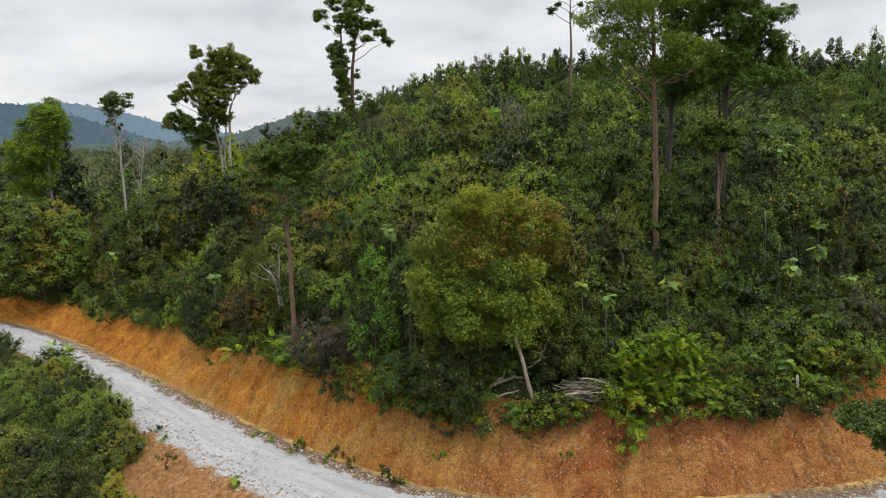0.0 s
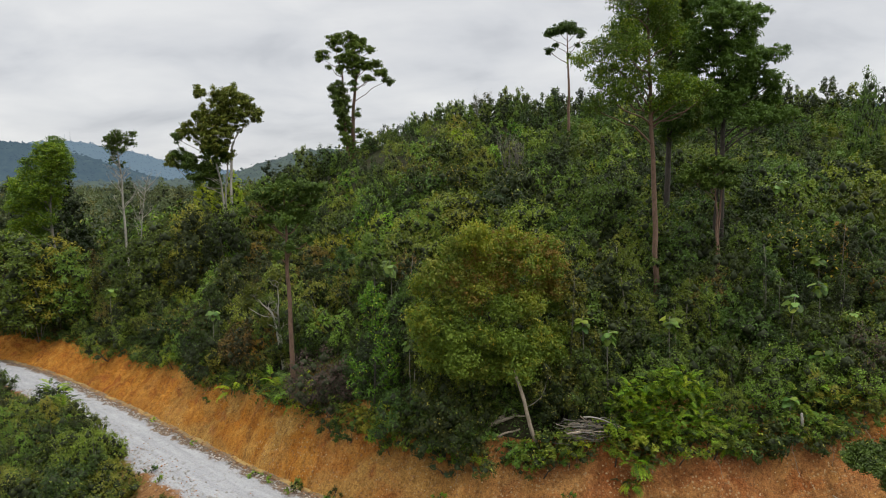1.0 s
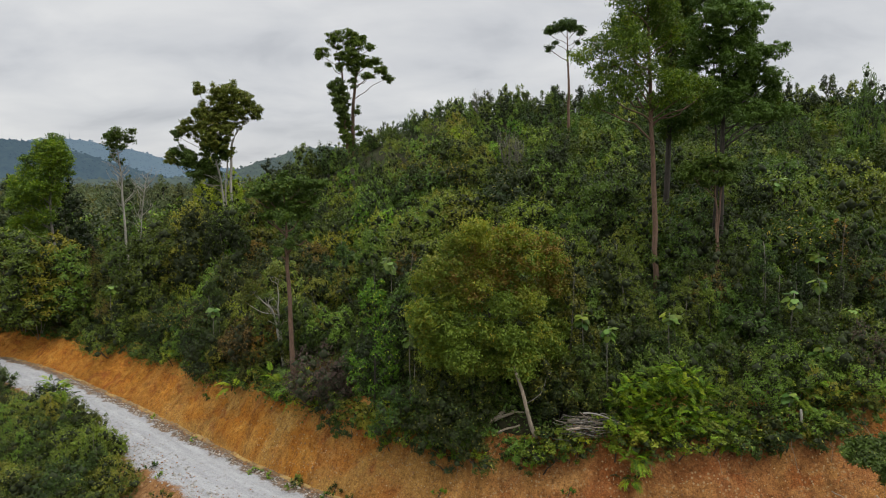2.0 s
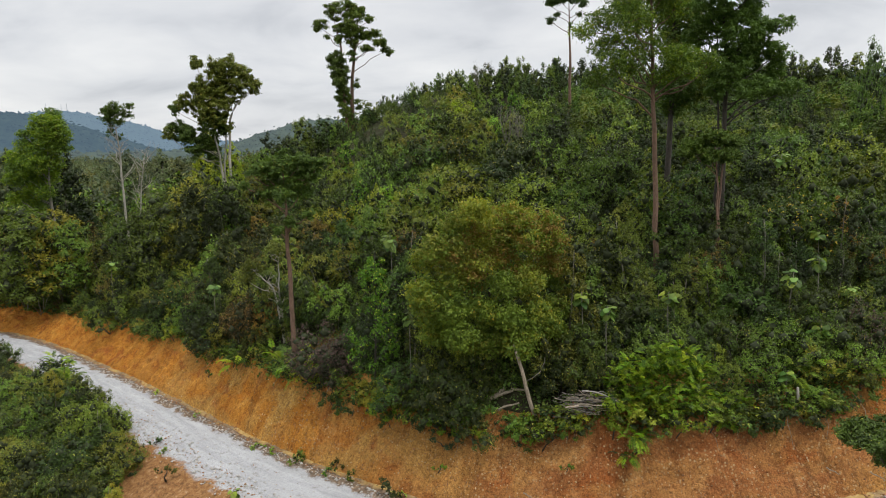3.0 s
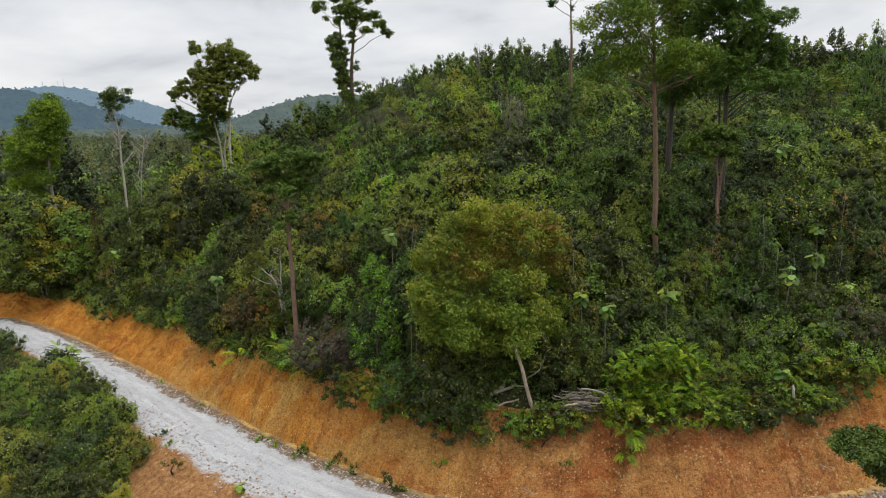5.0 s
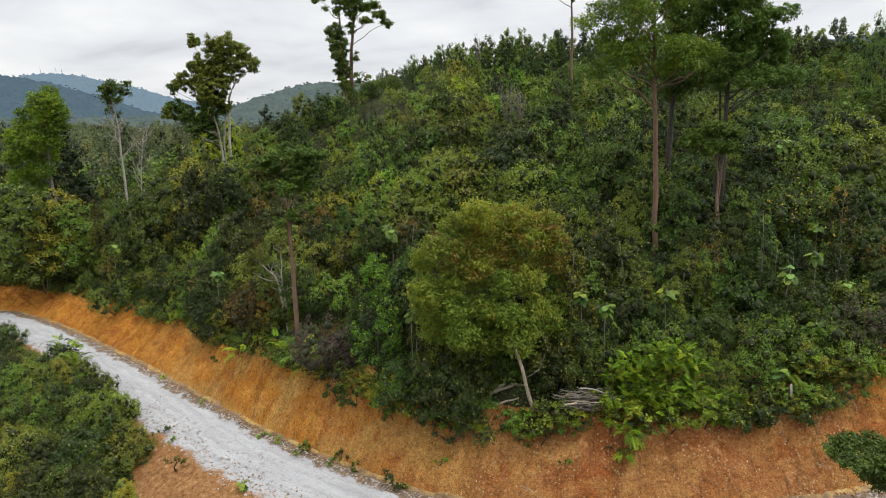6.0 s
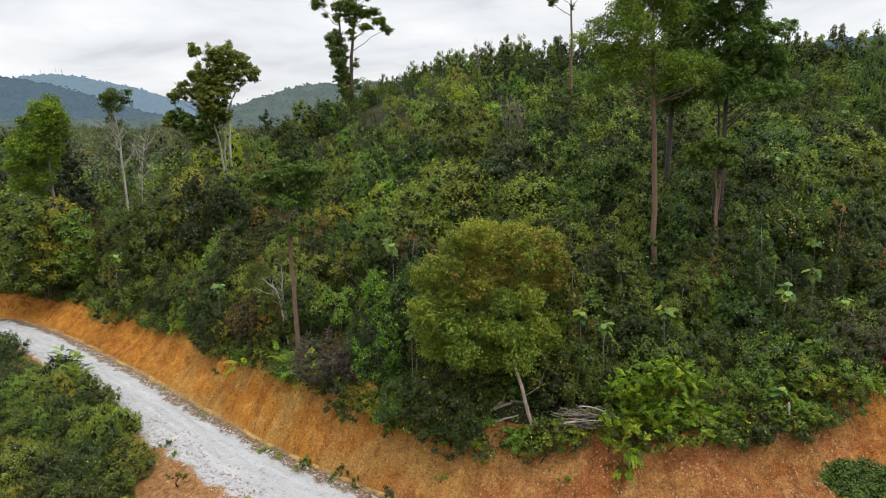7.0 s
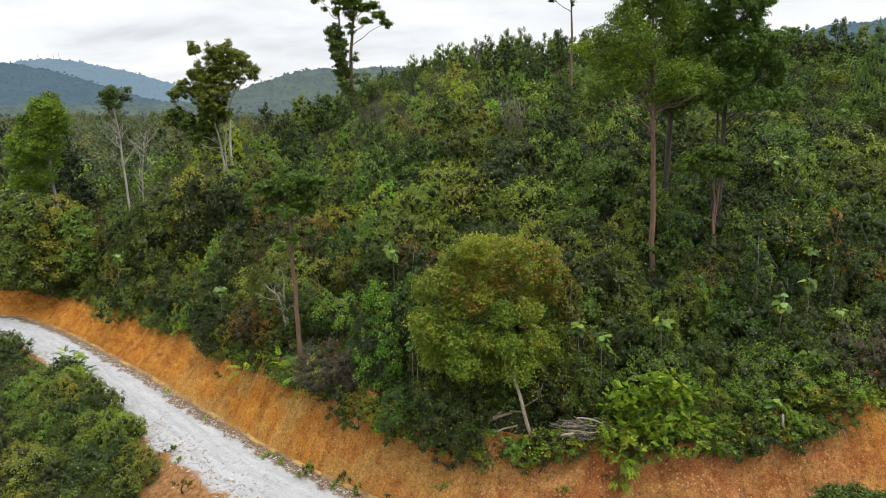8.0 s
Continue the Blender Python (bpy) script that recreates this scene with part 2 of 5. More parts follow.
def road_material():
    """Crushed white stone, breaking up into clay and rubble along both edges (v: metres out from the foot of the bank)."""
    m, t, bsdf, out = start("crushed_white_stone")
    geo = node(t, "ShaderNodeNewGeometry")
    pos = geo.outputs["Position"]
    uv = node(t, "ShaderNodeUVMap", uv_map="run")
    sep = node(t, "ShaderNodeSeparateXYZ")
    t.links.new(uv.outputs[0], sep.inputs[0])
    edge = math_node(t, "MULTIPLY", math_node(t, "SUBTRACT", noise_node(t, 0.55, 6, 0.68, pos), 0.5), 3.4)
    v = math_node(t, "ADD", sep.outputs[1], edge)
    grain = noise_node(t, 9.0, 8, 0.75, pos)
    mp = node(t, "ShaderNodeMapping")
    mp.inputs["Scale"].default_value = (0.12, 1.1, 1.0)
    t.links.new(uv.outputs[0], mp.inputs[0])
    rut = noise_node(t, 1.4, 5, 0.6, mp.outputs[0], 0.3)
    stone = ramp_node(t, grain, [(0.30, (0.24, 0.24, 0.24)), (0.5, (0.385, 0.387, 0.39)), (0.70, (0.50, 0.50, 0.495))])
    stone = mix_node(t, 0.75, stone, ramp_node(t, rut, [(0.3, (0.72, 0.72, 0.73)), (0.7, (1.12, 1.12, 1.12))]), "MULTIPLY")
    stone = mix_node(t, ramp_node(t, noise_node(t, 1.4, 6, 0.7, pos), [(0.56, (0, 0, 0)), (0.66, (0.7, 0.7, 0.7))]), stone, (0.22, 0.205, 0.185))
    rubble = ramp_node(t, noise_node(t, 3.0, 7, 0.75, pos), [(0.3, (0.060, 0.042, 0.027)), (0.5, (0.15, 0.108, 0.075)), (0.62, (0.27, 0.185, 0.115)), (0.72, (0.50, 0.48, 0.45))])
    clay = ramp_node(t, noise_node(t, 2.6, 8, 0.78, pos), [(0.36, (0.10, 0.050, 0.022)), (0.5, (0.24, 0.115, 0.040)), (0.62, (0.33, 0.19, 0.085)), (0.7, (0.46, 0.40, 0.32))])
    ochre = ramp_node(t, noise_node(t, 2.6, 5, 0.7, pos), [(0.35, (0.30, 0.18, 0.055)), (0.65, (0.46, 0.32, 0.12))])
    inner = ramp_node(t, math_node(t, "MULTIPLY", math_node(t, "SUBTRACT", 1.75, v), 1.6), [(0.0, (0, 0, 0)), (0.5, (1, 1, 1))])
    col = mix_node(t, inner, stone, rubble)
    thin = math_node(t, "ADD", sep.outputs[1], math_node(t, "MULTIPLY", edge, 0.16))
    broken = ramp_node(t, noise_node(t, 0.35, 4, 0.65, pos), [(0.42, (0.15, 0.15, 0.15)), (0.58, (1, 1, 1))])
    lip = mix_node(t, 1.0, ramp_node(t, math_node(t, "SUBTRACT", 0.42, thin), [(0.0, (0, 0, 0)), (0.18, (1, 1, 1))]), broken, "MULTIPLY")
    col = mix_node(t, lip, col, ochre)
    outer = ramp_node(t, math_node(t, "SUBTRACT", v, 6.7), [(0.0, (0, 0, 0)), (0.6, (1, 1, 1))])
    col = mix_node(t, outer, col, clay)
    t.links.new(col, bsdf.inputs["Base Color"])
    bsdf.inputs["Roughness"].default_value = 0.95
    bsdf.inputs["Specular IOR Level"].default_value = 0.2
    bump_node(t, math_node(t, "ADD", grain, rut), bsdf, 0.8, 0.06)
    return m


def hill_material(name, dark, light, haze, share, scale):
    """Far woods: a mottled canopy, with the air's blue haze put into its surface as a glow."""
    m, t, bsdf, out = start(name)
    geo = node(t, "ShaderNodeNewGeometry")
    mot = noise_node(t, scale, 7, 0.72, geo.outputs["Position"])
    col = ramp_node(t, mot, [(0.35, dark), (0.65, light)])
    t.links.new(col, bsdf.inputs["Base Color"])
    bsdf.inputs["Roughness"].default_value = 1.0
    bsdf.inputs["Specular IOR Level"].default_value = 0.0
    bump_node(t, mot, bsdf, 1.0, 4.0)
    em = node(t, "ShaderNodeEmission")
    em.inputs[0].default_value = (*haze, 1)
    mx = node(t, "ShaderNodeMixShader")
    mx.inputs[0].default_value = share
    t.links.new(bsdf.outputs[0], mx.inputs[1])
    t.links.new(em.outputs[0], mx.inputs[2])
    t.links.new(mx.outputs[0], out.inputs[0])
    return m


SOIL_CUT = soil_material("laterite_cut", True)
SOIL = soil_material("forest_soil", False)
ROAD = road_material()
STONE = bark_material("loose_stone", (0.22, 0.20, 0.18), (0.58, 0.56, 0.53), (1, 1, 1))
OCHRE_STONE = bark_material("ochre_stone", (0.34, 0.22, 0.10), (0.58, 0.43, 0.25), (1, 1, 1))
CLOD = bark_material("clay_clod", (0.16, 0.07, 0.03), (0.42, 0.22, 0.09), (1, 1, 1))
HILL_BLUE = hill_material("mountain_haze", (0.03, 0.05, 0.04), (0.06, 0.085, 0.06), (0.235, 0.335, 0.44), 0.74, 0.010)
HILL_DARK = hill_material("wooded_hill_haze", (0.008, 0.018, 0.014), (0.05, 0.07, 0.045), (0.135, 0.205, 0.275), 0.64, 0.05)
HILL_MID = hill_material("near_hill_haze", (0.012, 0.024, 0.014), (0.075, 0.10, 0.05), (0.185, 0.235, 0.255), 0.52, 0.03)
STEEL = bark_material("grey_steel", (0.55, 0.58, 0.62), (0.65, 0.68, 0.72), (1, 1, 1), 0.6)


# ---- mesh helpers ----
def mesh_of(name, verts, tris, material=None, uv=None, smooth=False):
    """A mesh from arrays of corners and triangles (or quads)."""
    verts, tris = np.asarray(verts, np.float32), np.asarray(tris, np.int32)
    me = bpy.data.meshes.new(name)
    n, k = tris.shape
    me.vertices.add(len(verts))
    me.vertices.foreach_set("co", verts.ravel())
    me.loops.add(n * k)
    me.loops.foreach_set("vertex_index", tris.ravel())
    me.polygons.add(n)
    me.polygons.foreach_set("loop_start", np.arange(0, n * k, k, dtype=np.int32))
    if smooth:
        me.polygons.foreach_set("use_smooth", np.ones(n, bool))
    if uv is not None:
        layer = me.uv_layers.new(name="run")
        layer.data.foreach_set("uv", np.asarray(uv, np.float32)[tris.ravel()].ravel())
    me.update(calc_edges=True)
    if material:
        me.materials.append(material)
    return me


class Buf:
    """Corners and triangles gathered for one mesh; slot 1 is the dark core of a bush, put in as shade between its
    leaves.
    """

    def __init__(self):
        self.v, self.f, self.n, self.tone, self.slot = [], [], 0, [], []

    def add(self, v, f, tone=0.0, slot=0):
        if len(v):
            self.tone.append(np.full(len(v), tone))
            self.v.append(np.asarray(v, float))
            self.f.append(np.asarray(f, int) + self.n)
            self.slot.append(np.broadcast_to(slot, len(f)))
            self.n += len(v)
        return self

    def arrays(self):
        return np.concatenate(self.v), np.concatenate(self.f), np.concatenate(self.slot)

    def mesh(self, name, material, smooth=False):
        v, f, slot = self.arrays()
        me = mesh_of(name, v, f, material, smooth=smooth)
        tone = np.concatenate(self.tone)
        if tone.any():
            me.attributes.new("tone", "FLOAT", "POINT").data.foreach_set("value", tone.astype(np.float32))
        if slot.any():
            me.materials.append(SHADE_CORE)
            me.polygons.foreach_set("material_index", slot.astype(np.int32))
        return me


def part_of(name, me, parent, label=""):
    ob = new(name, me)
    ob.parent = parent
    if label:
        tagged(ob, label)
    return ob


def unit(a):
    return a / np.maximum(np.linalg.norm(a, axis=-1, keepdims=True), 1e-9)


def leaves(rng, centres, normals, size, slim=0.5, spread=0.35, hang=0.25, fold=True):
    """Pointed blades: folded along the rib (two triangles each), or flat (one)."""
    n = len(centres)
    nor = unit(normals + rng.normal(0, spread, (n, 3)))
    way = unit(np.cross(nor, rng.normal(0, 1, (n, 3))))
    way = unit(way + np.array([0, 0, -hang]))
    side = unit(np.cross(way, nor))
    s = (size * rng.uniform(0.65, 1.3, n))[:, None]
    a = centres - way * s * 0.5
    tip = centres + way * s * 0.5 - np.array([0, 0, 0.12]) * s
    i = np.arange(n)[:, None]
    if not fold:
        a = a + way * s * 0.12
        v = np.stack([a + side * s * slim * 0.62, tip, a - side * s * slim * 0.62], 1).reshape(-1, 3)
        return v, i * 3 + [0, 1, 2]
    mid = centres + way * s * -0.04
    lift = nor * s * 0.10
    left, right = mid + side * s * slim * 0.5 + lift, mid - side * s * slim * 0.5 + lift
    v = np.stack([a, left, tip, right], 1).reshape(-1, 3)
    f = np.concatenate([i * 4 + [0, 2, 1], i * 4 + [0, 3, 2]], 0)
    return v, f


KNOB = np.array([(1, 0, 0), (-1, 0, 0), (0, 1, 0), (0, -1, 0), (0, 0, 1), (0, 0, -1)], float)
KNOB_F = np.array([(0, 2, 4), (2, 1, 4), (1, 3, 4), (3, 0, 4), (2, 0, 5), (1, 2, 5), (3, 1, 5), (0, 3, 5)])


def mass(rng, centre, rx, rz, count, size, clump=0.7, slim=0.5, up=0.5):
    """A foliage mass: small domed clumps of leaves scattered through an ellipsoid."""
    n = max(6, int(4.5 * (rx / clump) ** 1.7))
    d = unit(rng.normal(0, 1, (n, 3)))
    cc = d * rng.random((n, 1)) ** 0.42 * np.array([rx, rx, rz]) * 0.9
    cr = clump * rng.uniform(0.55, 1.25, n)
    pick = rng.integers(0, n, count)
    o = unit(rng.normal(0, 1, (count, 3)) + np.array([0, 0, 0.45]))
    q = rng.uniform(0.25, 1.25, (count, 1))
    p = cc[pick] + o * q * cr[pick][:, None] * np.array([1, 1, 0.62])
    v, f = leaves(rng, p, unit(o * 0.8 + np.array([0, 0, up])), size, slim, 0.35)
    return v + np.array(centre), f, cc + np.array(centre)


def tube(path, radii, sides=6):
    """A tapered, closed tube along a path."""
    path, radii = np.asarray(path, float), np.asarray(radii, float)
    n = len(path)
    t = unit(np.gradient(path, axis=0))
    ref = np.where(np.abs(t[:, 2:3]) > 0.9, [[1.0, 0, 0]], [[0, 0, 1.0]])
    a = unit(np.cross(t, ref))
    b = np.cross(t, a)
    w = np.linspace(0, 2 * np.pi, sides, endpoint=False)
    ring = path[:, None] + radii[:, None, None] * (a[:, None] * np.cos(w)[None, :, None] + b[:, None] * np.sin(w)[None, :, None])
    v = np.concatenate([ring.reshape(-1, 3), path[[0, -1]]])
    f = []
    for i in range(n - 1):
        for k in range(sides):
            p, q = i * sides + k, i * sides + (k + 1) % sides
            f += [(p, q, q + sides), (p, q + sides, p + sides)]
    for k in range(sides):
        f += [(n * sides, (k + 1) % sides, k), (n * sides + 1, (n - 1) * sides + k, (n - 1) * sides + (k + 1) % sides)]
    return v, np.array(f)


def limb(rng, a, b, r0, r1, bend=0.08, steps=6, sides=6):
    """A crooked limb from a to b."""
    a, b = np.asarray(a, float), np.asarray(b, float)
    s = np.linspace(0, 1, steps)[:, None]
    length = np.linalg.norm(b - a)
    off = bend * length * (np.sin(np.pi * s) * rng.normal(0, 1, 3) + np.sin(2 * np.pi * s) * rng.normal(0, 0.7, 3) + 0.5 * np.sin(np.pi * s) * rng.normal(0, 0.5, (steps, 3)))
    return tube(a + (b - a) * s + off, r0 + (r1 - r0) * s[:, 0], sides)


def placed(v, x, y, z, scale=1.0, turn=0.0, tall=1.0):
    c, s = math.cos(turn), math.sin(turn)
    v = v * np.array([scale, scale, scale * tall])
    return np.stack([v[:, 0] * c - v[:, 1] * s + x, v[:, 0] * s + v[:, 1] * c + y, v[:, 2] + z], 1)


# ---- the lie of the land ----
# foot of the cut bank, from down the valley, round the nose of the hill, and on: x, y, road level
FOOT = np.array([(-270, 190, -18), (-160, 142, -13), (-110, 122, -9.6), (-77.5, 108.4, -6.9), (-70.3, 104.9, -6.6), (-61.7, 98.6, -6.0), (-53.3, 91.0, -5.1), (-44, 82, -4.1), (-37, 75.3, -3.3),
                 (-28.6, 66.5, -2.2), (-18, 55.9, -1.0), (-9.4, 48.6, -0.45), (-1, 42.8, 0.1), (8, 39.9, 0.8), (17, 39.0, 1.5), (25, 39.2, 2.1), (33, 40.6, 2.8), (48, 45, 4.0), (80, 60, 6.5), (140, 70, 10)], float)


def spline(points, step):
    """A smooth line through the points, evenly stepped."""
    p = np.concatenate([[2 * points[0] - points[1]], points, [2 * points[-1] - points[-2]]])
    out = []
    for i in range(1, len(p) - 2):
        t = np.linspace(0, 1, 60, endpoint=False)[:, None]
        a, b, c, d = p[i - 1], p[i], p[i + 1], p[i + 2]
        out.append(0.5 * (2 * b + (c - a) * t + (2 * a - 5 * b + 4 * c - d) * t ** 2 + (3 * b - a - 3 * c + d) * t ** 3))
    q = np.concatenate(out + [p[-2:-1]])
    run = np.concatenate([[0], np.cumsum(np.linalg.norm(np.diff(q[:, :2], axis=0), axis=1))])
    s = np.arange(0, run[-1], step)
    return s, np.stack([np.interp(s, run, q[:, k]) for k in range(q.shape[1])], 1)


RUN, LINE = spline(FOOT, 0.25)
WAY = unit(np.gradient(LINE[:, :2], axis=0))
SIDE = np.stack([-WAY[:, 1], WAY[:, 0]], 1)
RUN = RUN - np.interp(-70, LINE[:, 0], RUN) + 40     # metres along the road; 40 where the bank comes into view


def waves(x, y, seed, scale):
    """Smooth unevenness, about -1 to 1, from a few crossing sines."""
    r = np.random.default_rng(seed)
    out = 0
    for k in range(6):
        w = r.uniform(0.5, 2.2) / scale
        a = r.uniform(0, 2 * np.pi)
        out = out + np.sin((x * np.cos(a) + y * np.sin(a)) * w * 2 * np.pi + r.uniform(0, 6.28))
    return out / 3.2


def smooth(a, b, x):
    t = np.clip((x - a) / (b - a), 0, 1)
    return t * t * (3 - 2 * t)


def bank_height(run):
    return 3.3 + 0.45 * np.exp(-((run - 117) / 12) ** 2) + 0.8 * smooth(40, 75, run) + 0.9 * smooth(85, 125, run) + 0.35 * np.sin(run * 0.31) + 0.25 * np.sin(run * 0.83 + 1)


def bank_width(run):
    return 4.5 - 0.9 * smooth(80, 112, run)


def from_foot(x, y):
    """Run along the road, distance uphill from the foot of the bank, and the road's level there."""
    x, y = np.atleast_1d(np.asarray(x, float)), np.atleast_1d(np.asarray(y, float))
    idx = np.empty(len(x), int)
    coarse = LINE[::4]
    for i in range(0, len(x), 20000):
        d2 = (x[i:i + 20000, None] - coarse[None, :, 0]) ** 2 + (y[i:i + 20000, None] - coarse[None, :, 1]) ** 2
        idx[i:i + 20000] = d2.argmin(1) * 4
    dx, dy = x - LINE[idx, 0], y - LINE[idx, 1]
    dist = np.hypot(dx, dy) * np.where(dx * SIDE[idx, 0] + dy * SIDE[idx, 1] >= 0, 1, -1)
    return RUN[idx], dist, LINE[idx, 2]


RIDGE_Y = np.array([0, 40, 48, 61, 75, 103, 124, 140, 152, 164, 185, 230, 320, 700], float)
RIDGE_Z = np.array([3, 6.5, 8.5, 13.2, 17.5, 23.5, 27.5, 33.0, 36.5, 37.5, 34, 20, 8, 4], float)


def hill_z(x, y):
    """The hill behind the bank: a spur that climbs away and falls off towards the valley."""
    z = np.interp(y, RIDGE_Y, RIDGE_Z) - 0.40 * np.maximum(-x, 0) - 0.022 * np.maximum(x - 35, 0)
    floor = 5.0 - 0.012 * np.maximum(y - 150, 0)
    return np.logaddexp(z / 2.5, floor / 2.5) * 2.5


def ground_z(x, y, sunk=False):
    run, d, road = from_foot(x, y)
    x, y = np.atleast_1d(np.asarray(x, float)), np.atleast_1d(np.asarray(y, float))
    h, w = bank_height(run), bank_width(run)
    face = h * np.clip(d / w, 0, 1) ** 0.9
    back = np.maximum(d - w, 0)
    near = road + h + 0.62 * back
    wood = -3.0 * np.logaddexp(-near / 3.0, -hill_z(x, y) / 3.0)
    rise = np.where(d > w, (wood - road - h) * smooth(0, 7, back) + 0.5 * back * (1 - smooth(0, 7, back)), 0)
    down = -0.42 * np.maximum(-d - 7.2, 0)
    down = np.where(down < -14, -14 + (down + 14) * 0.12, down)
    lumps = 0.35 * waves(x, y, 5, 9.0) * smooth(1, 8, d - w) + 1.0 * waves(x, y, 6, 60.0) * smooth(5, 40, d - w) + 0.4 * waves(x, y, 7, 12) * smooth(9, 14, -d)
    lumps = lumps + 1.05 * np.exp(-(x - 5.2) ** 2 / 7.0 - (y - 46.0) ** 2 / 5.0) * smooth(-0.6, 0.8, d - w)
    z = road + face + rise + down + lumps
    if sunk:
        z = z - 1.3 * smooth(-20.5, -18.5, d) * (1 - smooth(w + 0.0, w + 2.2, d))
    return z


def at_ground(x, y):
    return float(ground_z(x, y)[0])


def grid_faces(nu, nv):
    i = np.arange(nu - 1)[:, None] * nv + np.arange(nv - 1)[None, :]
    i = i.ravel()[:, None]
    return i + np.array([[0, nv, nv + 1, 1]])


def build_ground():
    gx = np.concatenate([-np.geomspace(4600, 126, 24), np.arange(-125, 60, 0.9), np.geomspace(61, 4600, 26)])
    gy = np.concatenate([-np.geomspace(3000, 12, 18), np.arange(-10, 28, 2.0), np.arange(28, 160, 0.9), np.geomspace(161, 4700, 32)])
    X, Y = np.meshgrid(gx, gy, indexing="ij")
    Z = ground_z(X.ravel(), Y.ravel(), True)
    far = np.hypot(X.ravel(), Y.ravel())
    Z = Z * (1 - smooth(260, 700, far)) + (4 - 22 * smooth(500, 3000, far)) * smooth(260, 700, far)
    me = mesh_of("ground", np.stack([X.ravel(), Y.ravel(), Z], 1), grid_faces(len(gx), len(gy)), SOIL, smooth=True)
    tagged(new("ground", me), "dark forest soil of a steep overgrown hillside", "ground", kind="structure")


def strip(lo, hi, across, height):
    """A sheet along the road: rows run along it, columns lead away from the foot of the bank."""
    sel = np.where((RUN > lo) & (RUN < hi))[0]
    V, UV = [], []
    for d in across:
        xy = LINE[sel, :2] + SIDE[sel] * d
        V.append(np.column_stack([xy, height(xy[:, 0], xy[:, 1], RUN[sel], d, LINE[sel, 2])]))
        UV.append(np.column_stack([RUN[sel], np.full(len(sel), -d)]))
    V, UV = np.array(V), np.array(UV)
    return V.reshape(-1, 3), grid_faces(len(across), len(sel))[:, ::-1], UV.reshape(-1, 2)


def bank_surface(x, y, run, d, road):
    h, w = bank_height(run), bank_width(run)
    k = np.clip(d / w, 0, 1)
    z = road + h * k ** 0.9 + 0.5 * np.maximum(d - w, 0) - 0.9 * smooth(w + 1.0, w + 3.0, np.full_like(run, d))
    mid = np.sin(np.pi * np.clip(d / (w + 0.6), 0, 1))
    # rills washed down the face, ledges and clods
    D = np.full_like(run, d)
    rill = 0.30 * np.abs(waves(run * 1.0 + 0.25 * np.sin(d * 1.3 + run * 0.2), D * 0.12, 15, 3.0)) ** 0.7 + 0.14 * np.abs(waves(run, D * 0.2, 16, 0.9)) ** 0.7
    lumps = 0.22 * waves(run, np.full_like(run, d * 2.5), 11, 3.2) + 0.10 * waves(run, np.full_like(run, d * 1.6), 12, 1.0) + 0.06 * waves(run, np.full_like(run, d * 2), 14, 0.45)
    bite = 0.5 * np.maximum(waves(run, np.full_like(run, d), 13, 5.0) - 0.35, 0)
    grit = np.random.default_rng(int(d * 100) + 9000).normal(0, 0.035, run.shape)
    return z + mid * (lumps - rill - bite + grit) - 0.10 * (d < 0.3)


def road_surface(x, y, run, d, road):
    z = road + 0.05 + np.random.default_rng(int(-d * 100) + 5000).normal(0, 0.016, np.shape(run)) + 0.04 * waves(x, y, 21, 1.1) + 0.025 * waves(x, y, 22, 0.55) + 0.06 * waves(x, y, 23, 3.5)
    out = -d
    z = z + 0.10 * smooth(0.9, 2.5, np.full_like(run, out)) - 0.10 * smooth(4.4, 6.0, np.full_like(run, out))
    z = z + 0.14 * np.exp(-((out - 1.0 - 0.3 * np.sin(run * 0.9)) / 0.35) ** 2) * (0.6 + 0.4 * np.sin(run * 2.3)) - 0.12 * np.exp(-((out - 0.45) / 0.2) ** 2)
    return z - 0.42 * np.maximum(out - 7.2, 0) + 0.12 * waves(x, y, 24, 2.2) * (out > 7.2) - 0.8 * (out > 19.5)


def build_road_and_bank():
    v, f, uv = strip(-40, 210, np.concatenate([np.arange(-20.0, -9, 0.7), np.arange(-9.0, -7, 0.4), np.arange(-7, 0.31, 0.2)]), road_surface)
    tagged(new("road", mesh_of("road", v, f, ROAD, uv, True)), "white crushed-stone track with rubble and clay edges", "road", kind="structure")
    v, f, uv = strip(-40, 210, np.concatenate([np.arange(-0.35, 5.2, 0.16), np.arange(5.3, 8.4, 0.45)]), bank_surface)
    tagged(new("cut_bank", mesh_of("cut_bank", v, f, SOIL_CUT, uv, True)), "steep orange laterite cut bank, streaked by rain", "earth bank", kind="structure")


build_ground()
build_road_and_bank()


# ---- plants ----
def tree_base(name, label, category, x, y, z, group=""):
    ob = new(name)
    ob.empty_display_size = 0.3
    ob.location = (x, y, z)
    return tagged(ob, label, category, group)


